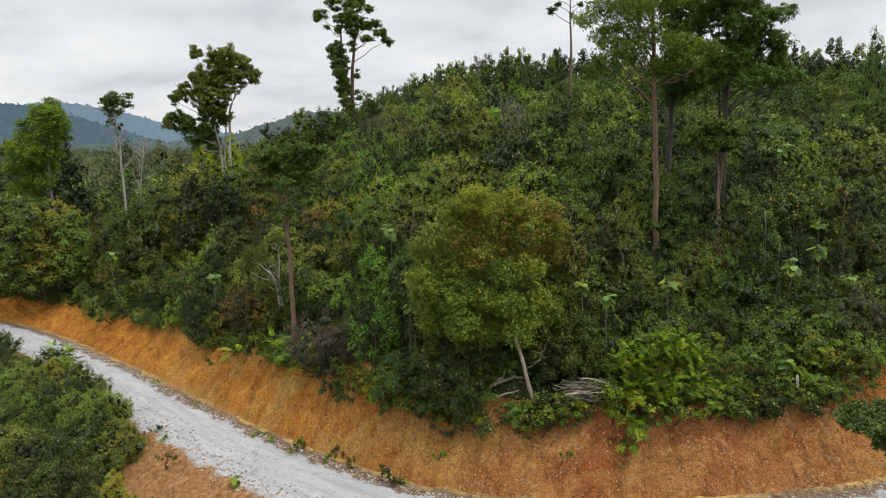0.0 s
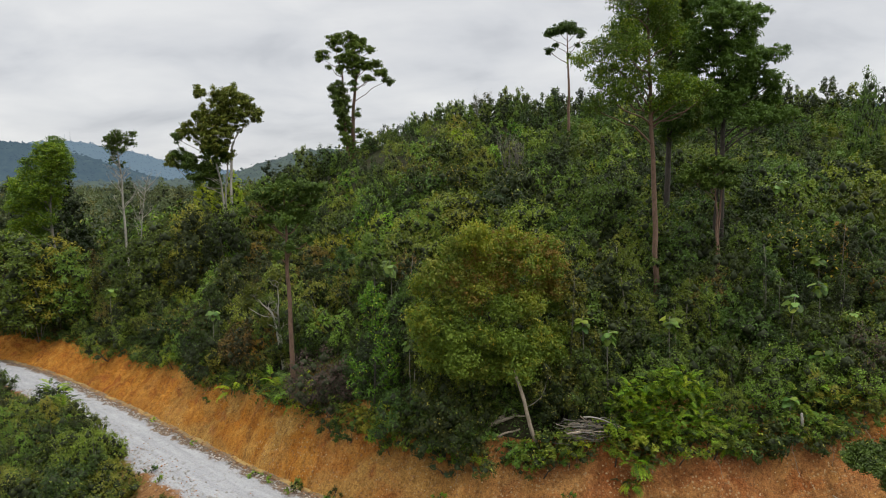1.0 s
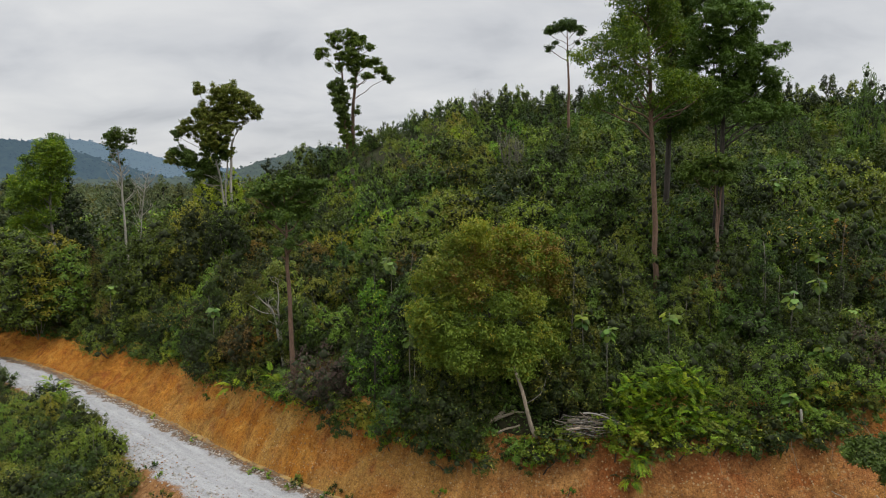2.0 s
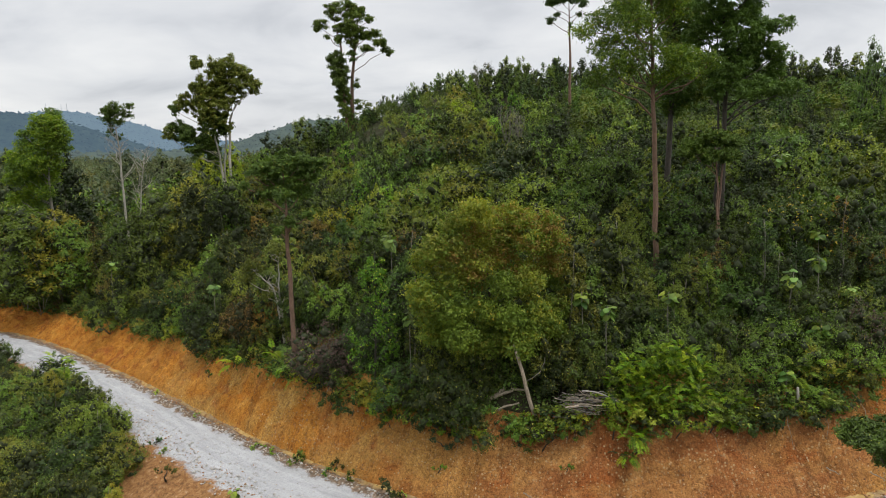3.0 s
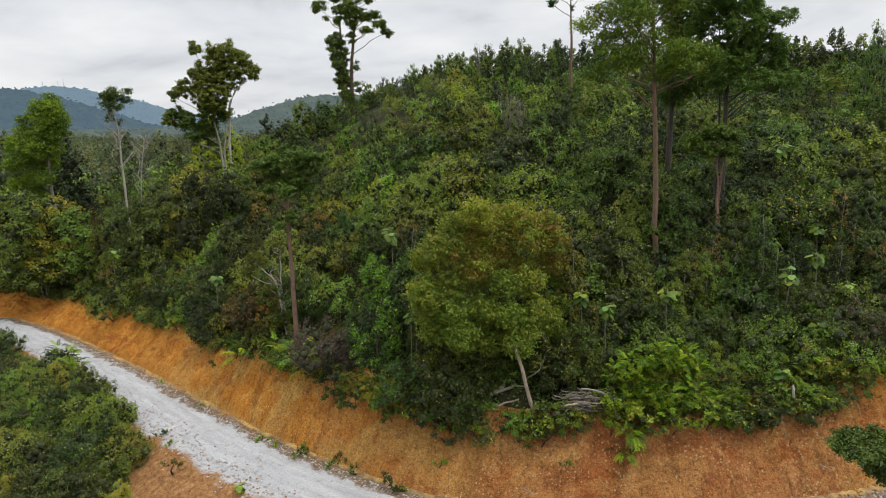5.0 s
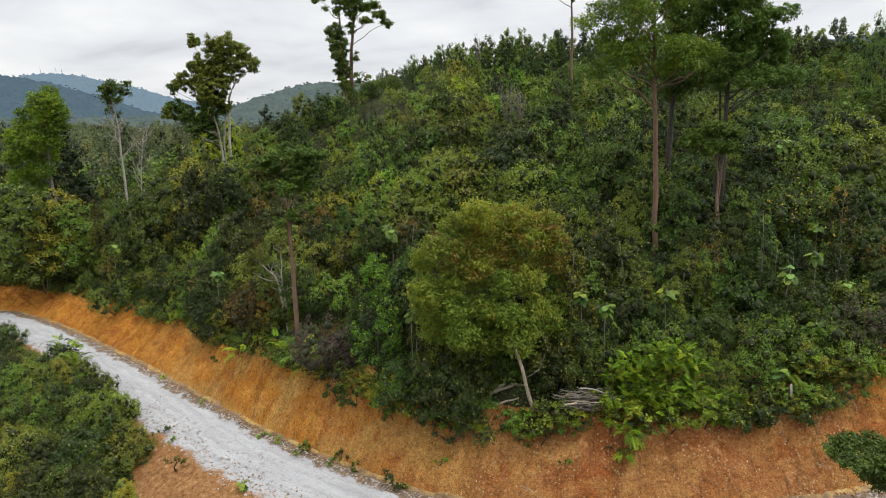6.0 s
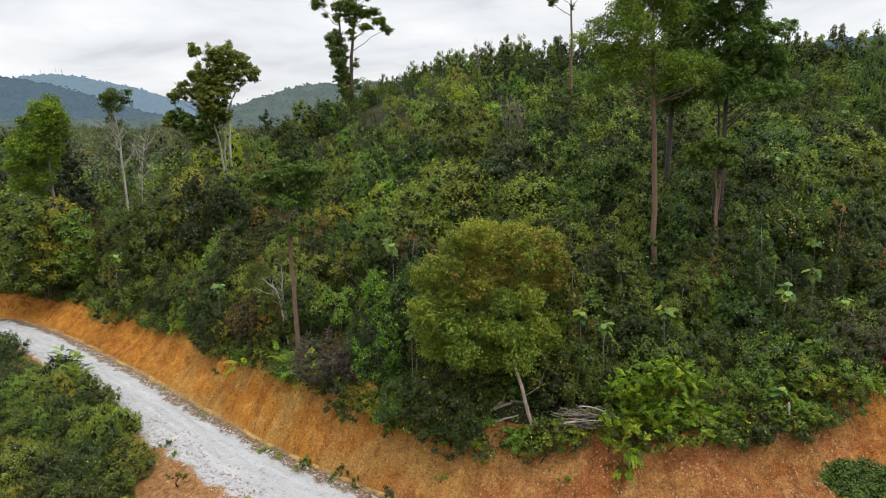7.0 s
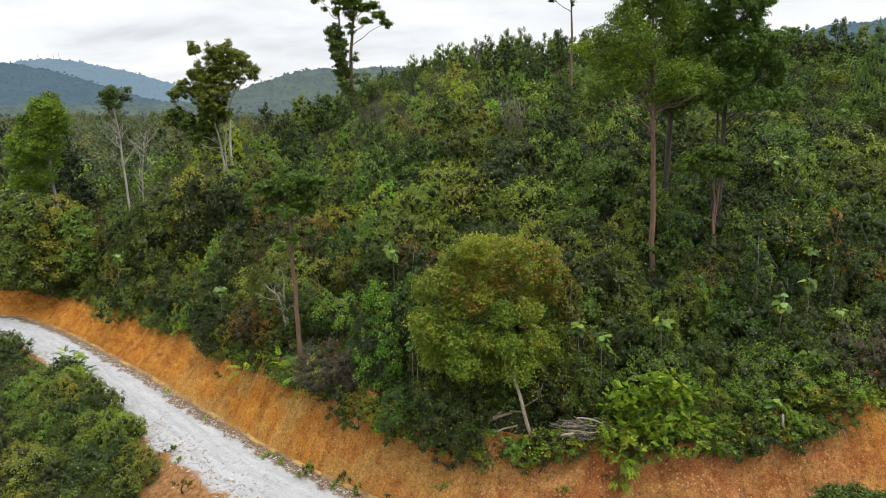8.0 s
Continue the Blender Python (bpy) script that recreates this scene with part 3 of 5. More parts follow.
def shrub_arrays(rng, high, wide, clumps, count, size, slim=0.5, taper=0.0, stems=5, shoots=0.25, core=0.55):
    """A bush that is leafy to the ground: domed clumps of leaves round small dark cores crowd an uneven skin, with
    creases between them and shoots on top.
    """
    leaf, stem = Buf(), Buf()
    d = unit(rng.normal(0, 1, (clumps, 3)))
    d[:, 2] = rng.uniform(-0.75, 1.0, clumps)
    f = 0.5 + 0.5 * d[:, 2]
    ring = np.sqrt(np.maximum(1 - d[:, 2] ** 2, 0.0)) ** 0.7
    reach = rng.uniform(0.55, 1.3, clumps)
    flat = unit(d[:, :2])
    room = wide * ring * reach * (1 - taper * f)
    cc = np.column_stack([flat * room[:, None], high * (0.06 + 0.84 * f * (0.82 + 0.26 * rng.random(clumps)))])
    cr = wide * rng.uniform(0.20, 0.42, clumps) * (1 - 0.45 * taper * f)
    out = unit(np.column_stack([flat * ring[:, None], d[:, 2] * 0.6 + 0.35]))
    grown = int(count * (1 - shoots))
    pick = rng.integers(0, clumps, grown)
    o = unit(rng.normal(0, 1, (grown, 3)) + out[pick] * 0.7 + np.array([0, 0, 0.3]))
    q = rng.uniform(0.62, 1.12, grown)[:, None]
    p = cc[pick] + o * q * cr[pick][:, None] * np.array([1, 1, 0.82])
    leaf.add(*leaves(rng, p, unit(o * 0.85 + np.array([0, 0, 0.4])), size, slim, 0.36, fold=False))
    # leafy shoots that stand out of the clumps
    tips = max(clumps * 2, 1)
    k = rng.integers(0, clumps, tips)
    w = unit(rng.normal(0, 0.5, (tips, 3)) + out[k] * 0.6 + np.array([0, 0, 1.0]))
    long = cr[k] * rng.uniform(0.35, 0.95, tips)
    pick = rng.integers(0, tips, count - grown)
    along = rng.random(count - grown)[:, None]
    p = cc[k][pick] + w[pick] * (cr[k][pick] * 0.75 + long[pick] * along[:, 0])[:, None] + rng.normal(0, 0.35, (len(pick), 3)) * size * (1.3 - along)
    leaf.add(*leaves(rng, p, unit(rng.normal(0, 0.5, (len(pick), 3)) + np.array([0, 0, 0.9])), size, slim, 0.3, 0.1, fold=False))
    # dark cores added inside the clumps, as shade for the gaps between leaves
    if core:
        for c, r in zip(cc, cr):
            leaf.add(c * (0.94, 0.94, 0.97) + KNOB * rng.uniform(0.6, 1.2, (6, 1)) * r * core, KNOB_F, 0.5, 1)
    leaf.tone = [t if k >= 2 else t * 0 for k, t in enumerate(leaf.tone)]
    for k in range(stems):
        foot = np.array([0.03 * math.cos(k * 2.4), 0.03 * math.sin(k * 2.4), -0.3])
        stem.add(*limb(rng, foot, cc[k], 0.05, 0.015, 0.05, 4, 3))
    return leaf, stem


def young_tree_arrays(rng, high, wide, clumps, count, size, slim=0.45, shoots=0.3, core=0.55):
    """A slim young tree: one stem and a crown that narrows to an uneven top."""
    leaf, _ = shrub_arrays(rng, high, wide, clumps, count, size, slim, 0.62, shoots=shoots, core=core)
    stem = Buf().add(*limb(rng, (0, 0, -0.3), (rng.normal(0, 0.1), rng.normal(0, 0.1), high * 0.93), 0.09, 0.015, 0.01, 6, 5))
    return leaf, stem


def plant(name, label, category, arrays, leaf_mat, bark, group=""):
    ob = tree_base(name, label, category, 0, 0, -50, group)
    part_of("stem", arrays[1].mesh("stem", bark), ob)
    part_of("crown", arrays[0].mesh("crown", leaf_mat), ob)
    return ob


def settle(proto, used, x, y, scale, tall=1.0, turn=0.0, sink=0.1, leaf_mat=None, z=None, label="", tip=(0, 0)):
    """Put the prototype itself down the first time, and copies of it after that."""
    z = at_ground(x, y) - sink if z is None else z
    m = Matrix.LocRotScale((x, y, z), Euler((tip[0], tip[1], turn)), (scale, scale, scale * tall))
    if proto.name in used:
        ob = copy_thing(proto, m)
        ob.matrix_basis = m
    else:
        used.add(proto.name)
        proto.matrix_basis = m
        ob = proto
    if leaf_mat is not None:
        crown = [c for c in ob.children if c.name.startswith("crown")][0]
        crown.material_slots[0].link = "OBJECT"
        crown.material_slots[0].material = leaf_mat
    if label:
        tagged(ob, label)
    return ob


def hero_tree(name, label, x, y, stems, masses, leaf_mat, bark, leaf_size, density, seed, depth=0.7, limbs=True, slim=0.5,
              bare=0, clump=0.7, up=0.5, full=1.1, under=None, tone=0.48, mixed=()):
    """A tall tree. stems: lists of (dx, z, radius); masses: (dx, z, radius, flatness)."""
    rng = np.random.default_rng(seed)
    z0 = at_ground(x, y) - 0.5
    ob = tree_base(name, label, "tree", x, y, z0)
    paths = []
    for k, st in enumerate(stems):
        st = [(dx, z if i else z0, r) for i, (dx, z, r) in enumerate(st)]
        a = np.array(st, float)
        s = np.linspace(0, 1, len(a))
        q = np.linspace(0, 1, 14)
        path = np.column_stack([np.interp(q, s, a[:, 0]), np.zeros(14) + 0.5 * k, np.interp(q, s, a[:, 1]) - z0])
        path[1:-1, :2] += rng.normal(0, 0.05, (12, 2))
        rad = np.interp(q, s, a[:, 2])
        rad[0] *= 1.35
        paths.append((path, rad))
        part_of("trunk", mesh_of("trunk", *tube(path, rad, 10), bark, smooth=True), ob)
    crown, skirt = [Buf() for _ in range(1 + len(mixed))], Buf()
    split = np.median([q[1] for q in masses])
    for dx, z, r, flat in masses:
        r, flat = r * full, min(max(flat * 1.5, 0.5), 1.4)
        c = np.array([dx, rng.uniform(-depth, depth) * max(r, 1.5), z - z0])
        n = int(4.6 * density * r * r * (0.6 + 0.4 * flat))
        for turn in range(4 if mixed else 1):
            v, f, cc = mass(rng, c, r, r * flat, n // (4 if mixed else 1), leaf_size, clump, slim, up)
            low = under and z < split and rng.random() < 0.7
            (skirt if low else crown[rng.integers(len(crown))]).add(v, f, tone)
        if limbs:
            path, rad = min(paths, key=lambda p: np.min(np.abs(p[0][:, 0] - dx) + 0.3 * np.abs(p[0][:, 2] - c[2])))
            drop = min(0.6 + 0.5 * abs(dx - np.interp(c[2], path[:, 2], path[:, 0])), 5.0)
            h = np.clip(c[2] - r * flat * 0.4 - drop, path[2, 2], path[-1, 2] * 0.98)
            a = np.array([np.interp(h, path[:, 2], path[:, 0]), np.interp(h, path[:, 2], path[:, 1]), h])
            thick = min(0.5 * np.interp(h, path[:, 2], rad), 0.10)
            b = Buf().add(*limb(rng, a, c - (0, 0, r * flat * 0.25), thick, 0.04, 0.06, 7, 6))
            for q in cc[:5]:
                b.add(*limb(rng, c - (0, 0, r * flat * 0.3), q, 0.035, 0.012, 0.06, 4, 4))
            part_of("limb", b.mesh("limb", bark, True), ob)
    for k in range(bare):
        path, rad = paths[k % len(paths)]
        h = path[-1, 2] * rng.uniform(0.5, 0.97)
        a = np.array([np.interp(h, path[:, 2], path[:, 0]), np.interp(h, path[:, 2], path[:, 1]), h])
        w = rng.uniform(0, 2 * np.pi)
        ln = path[-1, 2] * rng.uniform(0.07, 0.19)
        e = a + np.array([math.cos(w) * ln * 0.7, math.sin(w) * ln * 0.7, ln * rng.uniform(0.5, 1.0)])
        b = Buf().add(*limb(rng, a, e, 0.07, 0.015, 0.06, 6, 5))
        for j in range(3):
            m = a + (e - a) * rng.uniform(0.4, 0.9)
            b.add(*limb(rng, m, m + rng.normal(0, 0.6, 3) + (0, 0, 0.6), 0.025, 0.008, 0.08, 4, 4))
        part_of("bare_branch", b.mesh("bare_branch", bark, True), ob, "leafless grey branch")
    for leafage, mat in zip(crown, (leaf_mat, *mixed)):
        part_of("crown", leafage.mesh("crown", mat), ob)
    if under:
        part_of("lower_crown", skirt.mesh("lower_crown", under), ob, "darker green lower part of the crown")
    return ob


# the tall trees that stand out of the growth
hero_tree("feathery_tree", "tall tree with layered light green feathery crown", -71.0, 118.0,
          [[(0.5, 0, 0.34), (-0.6, 16, 0.22), (0.2, 29.5, 0.05)]],
          [(0.4, 29.8, 1.9, 0.6), (-1.4, 29.1, 1.5, 0.6), (2.0, 28.9, 1.7, 0.6), (-2.6, 27.1, 2.1, 0.55), (0.1, 26.7, 2.5, 0.55), (2.6, 27.1, 1.7, 0.6), (-4.1,
           26.9, 0.9, 0.5), (-3.9, 24.8, 2.1, 0.5), (-0.8, 24.2, 2.6, 0.5), (2.0, 24.8, 1.8, 0.6), (-5.0, 22.5, 2.3, 0.5), (-1.9, 21.7, 2.5, 0.5), (0.4, 21.7,
           1.9, 0.6), (-6.8, 21.7, 1.4, 0.5), (-4.7, 19.8, 2.3, 0.5), (-1.8, 19.2, 2.3, 0.5), (-6.9, 18.8, 1.7, 0.5), (-3.7, 16.6, 2.3, 0.5), (-6.2, 15.4, 1.7,
           0.5), (-1.2, 16.6, 1.7, 0.5), (-3.6, 14.1, 1.7, 0.5)],
          LEAF_WISPY, BARK_GREY, 0.36, 80, 1, clump=0.7, tone=0.64, full=1.2, mixed=(LEAF_GREEN,))
hero_tree("sparse_tree", "tall thin pale-barked tree with few leaves on bare branches", -57.0, 117.0,
          [[(0, 0, 0.24), (-0.8, 17.5, 0.19), (-0.7, 24.2, 0.14), (-1.25, 28.7, 0.09), (-1.2, 31.1, 0.04)], [(1.6, 0, 0.12), (2.3, 17.5, 0.09), (3.2, 21.7, 0.07), (3.8, 24.2, 0.03)]],
          [(-0.7, 31.5, 1.5, 0.4), (1.6, 31.7, 1.0, 0.35), (-2.6, 31.3, 1.0, 0.35), (-3.6, 30.8, 0.6, 0.4), (-1.6, 30.3, 1.5, 0.5), (0.7, 30.5, 1.2, 0.45),
           (-2.3, 29.1, 1.0, 0.6), (-0.1, 29.1, 1.1, 0.6), (-3.1, 29.5, 0.6, 0.6), (-2.3, 27.5, 0.9, 0.8), (-1.1, 26.6, 0.6, 0.8)],
          LEAF_DARK, BARK_PALE, 0.36, 70, 2, bare=48, clump=0.5, tone=0.6)
hero_tree("spreading_tree", "tall forked tree with pale trunk and dark irregular crown", -35.9, 108.0,
          [[(0.6, 0, 0.27), (0.75, 21.2, 0.22), (1.0, 28.8, 0.18), (2.1, 31.4, 0.13), (4.1, 33.3, 0.05)], [(-0.5, 0, 0.21), (-0.8, 21.2, 0.17), (-1.5, 25.4, 0.14), (-1.9, 28.8, 0.13), (-2.8, 34.0, 0.05)], [(-0.5, 0, 0.16), (-0.55, 22, 0.14), (0.05, 25.8, 0.12), (0.07, 31, 0.05)]],
          [(-3.8, 37.9, 1.1, 0.9), (-1.5, 38.8, 0.3, 0.8), (-0.6, 37.1, 1.7, 0.7), (1.6, 37.1, 2.3, 0.7), (3.5, 35.8, 1.9, 0.7), (5.1, 34.4, 1.3, 0.6), (-1.2,
           34.4, 2.7, 0.7), (1.1, 33.6, 2.3, 0.7), (-3.2, 32.9, 1.9, 0.7), (-5.9, 31.6, 1.6, 0.6), (-7.7, 30.7, 1.0, 0.6), (-1.0, 31.0, 2.5, 0.8), (1.1, 31.4,
           1.1, 0.8), (-3.3, 29.9, 1.9, 0.7), (-1.9, 28.4, 2.1, 0.8), (-0.2, 28.0, 1.3, 0.9), (-7.3, 27.3, 1.9, 0.6), (-8.9, 26.9, 1.0, 0.6), (-5.5, 26.2, 1.9,
           0.7), (-3.2, 25.8, 1.9, 0.8), (-4.5, 24.3, 1.5, 0.8), (-2.4, 23.3, 1.5, 0.8), (1.1, 27.7, 0.6, 1.2)],
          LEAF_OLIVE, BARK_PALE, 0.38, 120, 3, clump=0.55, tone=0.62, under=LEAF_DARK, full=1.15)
hero_tree("vine_clad_tree", "very tall twin-stemmed tree, one stem wrapped in climbing vines", -21.2, 153.0,
          [[(-0.5, 0, 0.45), (-0.9, 29.4, 0.38), (-1.95, 41.9, 0.28), (-1.8, 46.6, 0.2), (-3.3, 52.5, 0.06)], [(0.2, 0, 0.5), (0.25, 37.6, 0.4), (0.7, 42.8, 0.32), (1.4, 48.3, 0.2), (2.2, 53.8, 0.06)]],
          [(-0.4, 55.3, 1.8, 0.6), (-3.7, 54.7, 1.6, 0.7), (-6.6, 51.5, 1.5, 0.55), (1.9, 54.3, 1.7, 0.7), (0.8, 51.3, 2.2, 0.8), (-2.0, 51.7, 1.5, 0.8), (4.3,
           52.8, 1.0, 0.6), (5.8, 49.8, 1.3, 0.4), (3.2, 49.4, 1.7, 0.6), (6.9, 47.5, 1.6, 0.35), (8.6, 45.9, 1.2, 0.45), (4.0, 46.4, 1.3, 0.35), (0.3, 48.8, 1.7,
           0.9), (-2.1, 48.3, 0.9, 1.0), (-3.0, 43.7, 1.8, 1.2), (-2.4, 41.1, 2.1, 1.2), (-2.2, 39.8, 1.9, 1.2), (-1.9, 37.0, 1.9, 1.2), (-1.5, 34.4, 1.8, 1.2),
           (-0.7, 30.9, 1.2, 1.2), (-4.3, 44.1, 0.9, 0.8), (0.7, 44.9, 0.9, 1.2), (1.4, 38.5, 0.7, 1.2), (1.6, 33.7, 0.8, 1.0), (-5.1,
           49.0, 0.5, 0.6)],
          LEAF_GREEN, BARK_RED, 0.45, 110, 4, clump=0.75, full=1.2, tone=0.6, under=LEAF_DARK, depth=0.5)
hero_tree("umbrella_tree", "slender tall tree with a small flat umbrella crown", 23.4, 124.0,
          [[(0.4, 0, 0.36), (0.4, 30.2, 0.3), (0.26, 40.6, 0.22), (-0.3, 50.5, 0.07)]],
          [(-0.1, 51.7, 2.2, 0.35), (-2.2, 51.2, 1.8, 0.35), (-3.5, 50.6, 1.3, 0.35), (1.7, 50.8, 1.2, 0.4), (-3.4, 47.5, 0.9, 0.5), (-2.4, 48.5, 0.6, 0.4),
           (1.8, 48.5, 0.5, 0.6), (2.4, 50.0, 0.6, 0.6), (-0.0, 46.5, 0.4, 0.8)],
          LEAF_DARK, BARK_RED, 0.42, 75, 5, clump=0.55, tone=0.5)
hero_tree("straight_tree", "tall tree with a straight reddish trunk and feathery green crown", 20.5, 61.4,
          [[(0.15, 0, 0.27), (-0.3, 20, 0.24), (-0.85, 27.6, 0.2), (-1.4, 34.8, 0.15), (-1.9, 43.5, 0.05)]],
          [(-4.1, 40.3, 1.4, 0.6), (-2.1, 39.8, 1.5, 0.6), (-2.7, 38.0, 1.5, 0.55), (-4.6, 37.7, 1.1, 0.5), (-4.2, 36.1, 1.4, 0.5), (-6.3, 36.1, 1.0, 0.5),
           (-8.0, 35.0, 0.8, 0.5), (-5.8, 33.9, 0.9, 0.5), (-4.8, 34.5, 1.1, 0.5), (-5.1, 32.3, 1.2, 0.5), (-6.3, 31.1, 0.8, 0.5), (-3.4,
           32.7, 1.3, 0.5), (-2.0, 36.5, 1.3, 0.5), (-1.9, 34.2, 1.2, 0.5), (0.5, 32.8, 1.2, 0.45), (1.9, 33.0, 1.3, 0.45), (3.2, 32.2, 1.2, 0.45), (4.0, 32.7,
           0.8, 0.45), (1.2, 31.7, 1.0, 0.45), (-0.4, 38.8, 1.3, 0.6), (0.7, 37.6, 1.1, 0.6), (-1.4, 42.3, 1.8, 0.7), (-3.5, 42.5, 1.5, 0.7), (0.6, 41.9, 1.5,
           0.7), (-0.8, 31.2, 0.9, 0.5)],
          LEAF_GREEN, BARK_RED, 0.24, 115, 6, slim=0.45, full=1.62, tone=0.63, clump=0.5, mixed=(LEAF_WISPY, LEAF_GREEN), depth=1.3)
hero_tree("conical_tree", "large tree with a dense dark layered crown", 28.6, 66.0,
          [[(0.1, 0, 0.26), (-0.4, 27.8, 0.22), (-0.5, 32, 0.18), (-1.1, 37.8, 0.13), (-1.9, 45, 0.05)], [(-0.7, 0, 0.15), (-0.5, 24, 0.13), (-1.5, 36, 0.05)]],
          [(-1.9, 43.8, 1.8, 0.6), (-1.7, 42.1, 1.7, 0.6), (-0.2, 41.1, 1.3, 0.6), (-2.1, 39.9, 1.7, 0.5), (0.3, 39.6, 1.5, 0.5), (1.9, 39.3, 0.8, 0.5), (-2.7,
           38.0, 1.6, 0.5), (-0.2, 37.8, 1.7, 0.5), (2.0, 37.9, 1.1, 0.5), (-2.7, 36.0, 1.5, 0.5), (-0.4, 35.9, 1.7, 0.5), (1.9, 35.9, 1.4, 0.5), (3.5, 36.4,
           0.9, 0.5), (-0.0, 34.0, 1.7, 0.5), (2.3, 34.2, 1.7, 0.5), (4.3, 34.2, 1.1, 0.5), (-0.4, 32.1, 1.4, 0.5),
           (1.9, 32.4, 1.7, 0.5), (4.3, 32.6, 1.3, 0.5), (-1.7, 30.5, 1.2, 0.5), (1.3, 30.5, 1.4, 0.5), (3.6, 30.5, 1.3, 0.5), (5.4, 30.8,
           1.1, 0.5), (-2.5, 32.6, 1.3, 0.5), (-3.7, 39.2, 0.9, 0.6)],
          LEAF_DARK, BARK_DARK, 0.27, 160, 7, full=1.42, tone=0.82, clump=0.5, depth=1.4)
hero_tree("shaded_tree", "dark-trunked tall tree standing behind others", 26.6, 77.0,
          [[(0, 0, 0.36), (0.1, 28.2, 0.3), (0, 34.7, 0.24), (-0.26, 40, 0.18), (-0.6, 47, 0.06)]],
          [(0.1, 46.7, 2.1, 0.7), (1.0, 44.4, 1.6, 0.6), (1.6, 42.3, 1.5, 0.6), (1.1, 40.2, 1.2, 0.6), (2.3, 38.9, 1.6, 0.6), (1.3, 37.1, 1.1, 0.6), (1.9, 34.1,
           1.9, 0.6), (-0.2, 31.7, 1.6, 0.6), (2.6, 31.5, 1.6, 0.6), (0.5, 29.9, 1.6, 0.6), (-1.3, 47.7, 2.1, 0.7), (-0.8, 41.0, 1.2, 0.7), (-0.3, 38.7, 1.1, 0.7), (-0.6, 36.5, 1.0, 0.7), (-1.7, 43.6, 1.3, 0.7), (0.3, 34.9, 1.0, 0.6), (-1.8, 45.7, 1.6, 0.7)],
          LEAF_DARK, BARK_DARK, 0.34, 110, 8, full=1.5, tone=0.66, clump=0.6, mixed=(LEAF_OLIVE,))
hero_tree("layered_small_tree", "two-stemmed slim tree with flat layered dark crown", 26.2, 61.0,
          [[(-0.2, 0, 0.12), (-0.2, 20, 0.10), (-0.8, 25.5, 0.03)], [(0.3, 0, 0.15), (0.1, 20, 0.12), (0.3, 25.5, 0.03)]],
          [(-0.9, 25.7, 1.3, 0.35), (-2.4, 25.0, 1.2, 0.35), (1.0, 25.3, 1.2, 0.35), (-1.6, 24.1, 1.2, 0.35), (0.3, 24.1, 1.1, 0.35), (-3.5, 24.4, 0.8, 0.35)], LEAF_GREEN, BARK_RED, 0.23, 420, 9, full=1.2, clump=0.4)
hero_tree("flat_crowned_tree", "slender red-brown trunk with a flat layered green crown", -14.1, 59.2,
          [[(0.1, 0, 0.26), (-0.15, 11.9, 0.2), (-0.27, 16.6, 0.16), (-0.24, 19.3, 0.12), (-0.4, 23.0, 0.04)]],
          [(-2.2, 22.9, 1.0, 0.4), (-0.4, 23.4, 1.1, 0.4), (1.4, 23.7, 1.0, 0.4), (3.0, 23.6, 0.8, 0.4), (-3.1, 22.7, 0.6, 0.4), (-1.4, 21.8, 1.0, 0.4), (0.5,
           22.0, 1.1, 0.4), (2.0, 22.5, 0.9, 0.4), (-0.3, 20.8, 0.9, 0.4), (1.2, 20.9, 0.8, 0.4), (-1.9, 20.9, 0.7, 0.4), (-0.3, 24.3, 0.5, 0.5), (-4.1, 21.4,
           0.4, 0.4), (0.3, 18.2, 0.5, 0.6), (1.9, 18.9, 0.5, 0.5), (-0.9, 17.7, 0.5, 0.5)],
          LEAF_GREEN, BARK_RED, 0.24, 360, 10, full=1.3, tone=0.5, clump=0.4)
hero_tree("forked_pale_tree", "leaning pale forked tree with sparse leaves", -16.0, 63.3,
          [[(0, 0, 0.15), (-0.5, 8.5, 0.12), (-0.95, 11, 0.09), (-2.6, 12.7, 0.04)], [(0.05, 0, 0.12), (-0.6, 10.5, 0.10), (-0.4, 14.0, 0.03)]],
          [(-2.6, 13.2, 1.1, 0.6), (-0.5, 14.6, 1.1, 0.6), (-3.4, 12.2, 0.8, 0.5), (-1.6, 10.4, 0.7, 0.5)], LEAF_OLIVE, BARK_PALE, 0.22, 180, 11, bare=7, clump=0.4)
# its crown in tiers: height, reach to either side
rngy = np.random.default_rng(94)
YELLOW_ROWS = [[(dx + rngy.normal(0, 0.15), z + rngy.normal(0, 0.2), rngy.uniform(0.85, 1.2), 0.6) for dx in np.linspace(lo, hi, max(2, int((hi - lo) / 1.75) + 1))]
               for z, lo, hi in ((20.4, -1.6, 0.9), (19.4, -2.9, 4.3), (18.0, -4.3, 4.6), (16.4, -5.3, 4.6), (14.9, -5.1, 4.7), (13.3, -4.8, 4.9), (11.8, -4.5, 4.2), (10.6, -4.0, 3.6))]
hero_tree("yellowing_tree", "rounded tree with yellow-green and brown turning leaves", 3.7, 47.5,
          [[(0.2, 0, 0.18), (0.0, 11, 0.13), (-0.4, 17, 0.05)]],
          [q for row in YELLOW_ROWS for q in row],
          LEAF_OLIVE, BARK_DARK, 0.20, 250, 12, full=1.35, under=LEAF_GREEN, tone=0.75, clump=0.40, depth=1.6, limbs=False, mixed=(LEAF_YELLOW, LEAF_YELLOW, LEAF_RUST, LEAF_GREEN))

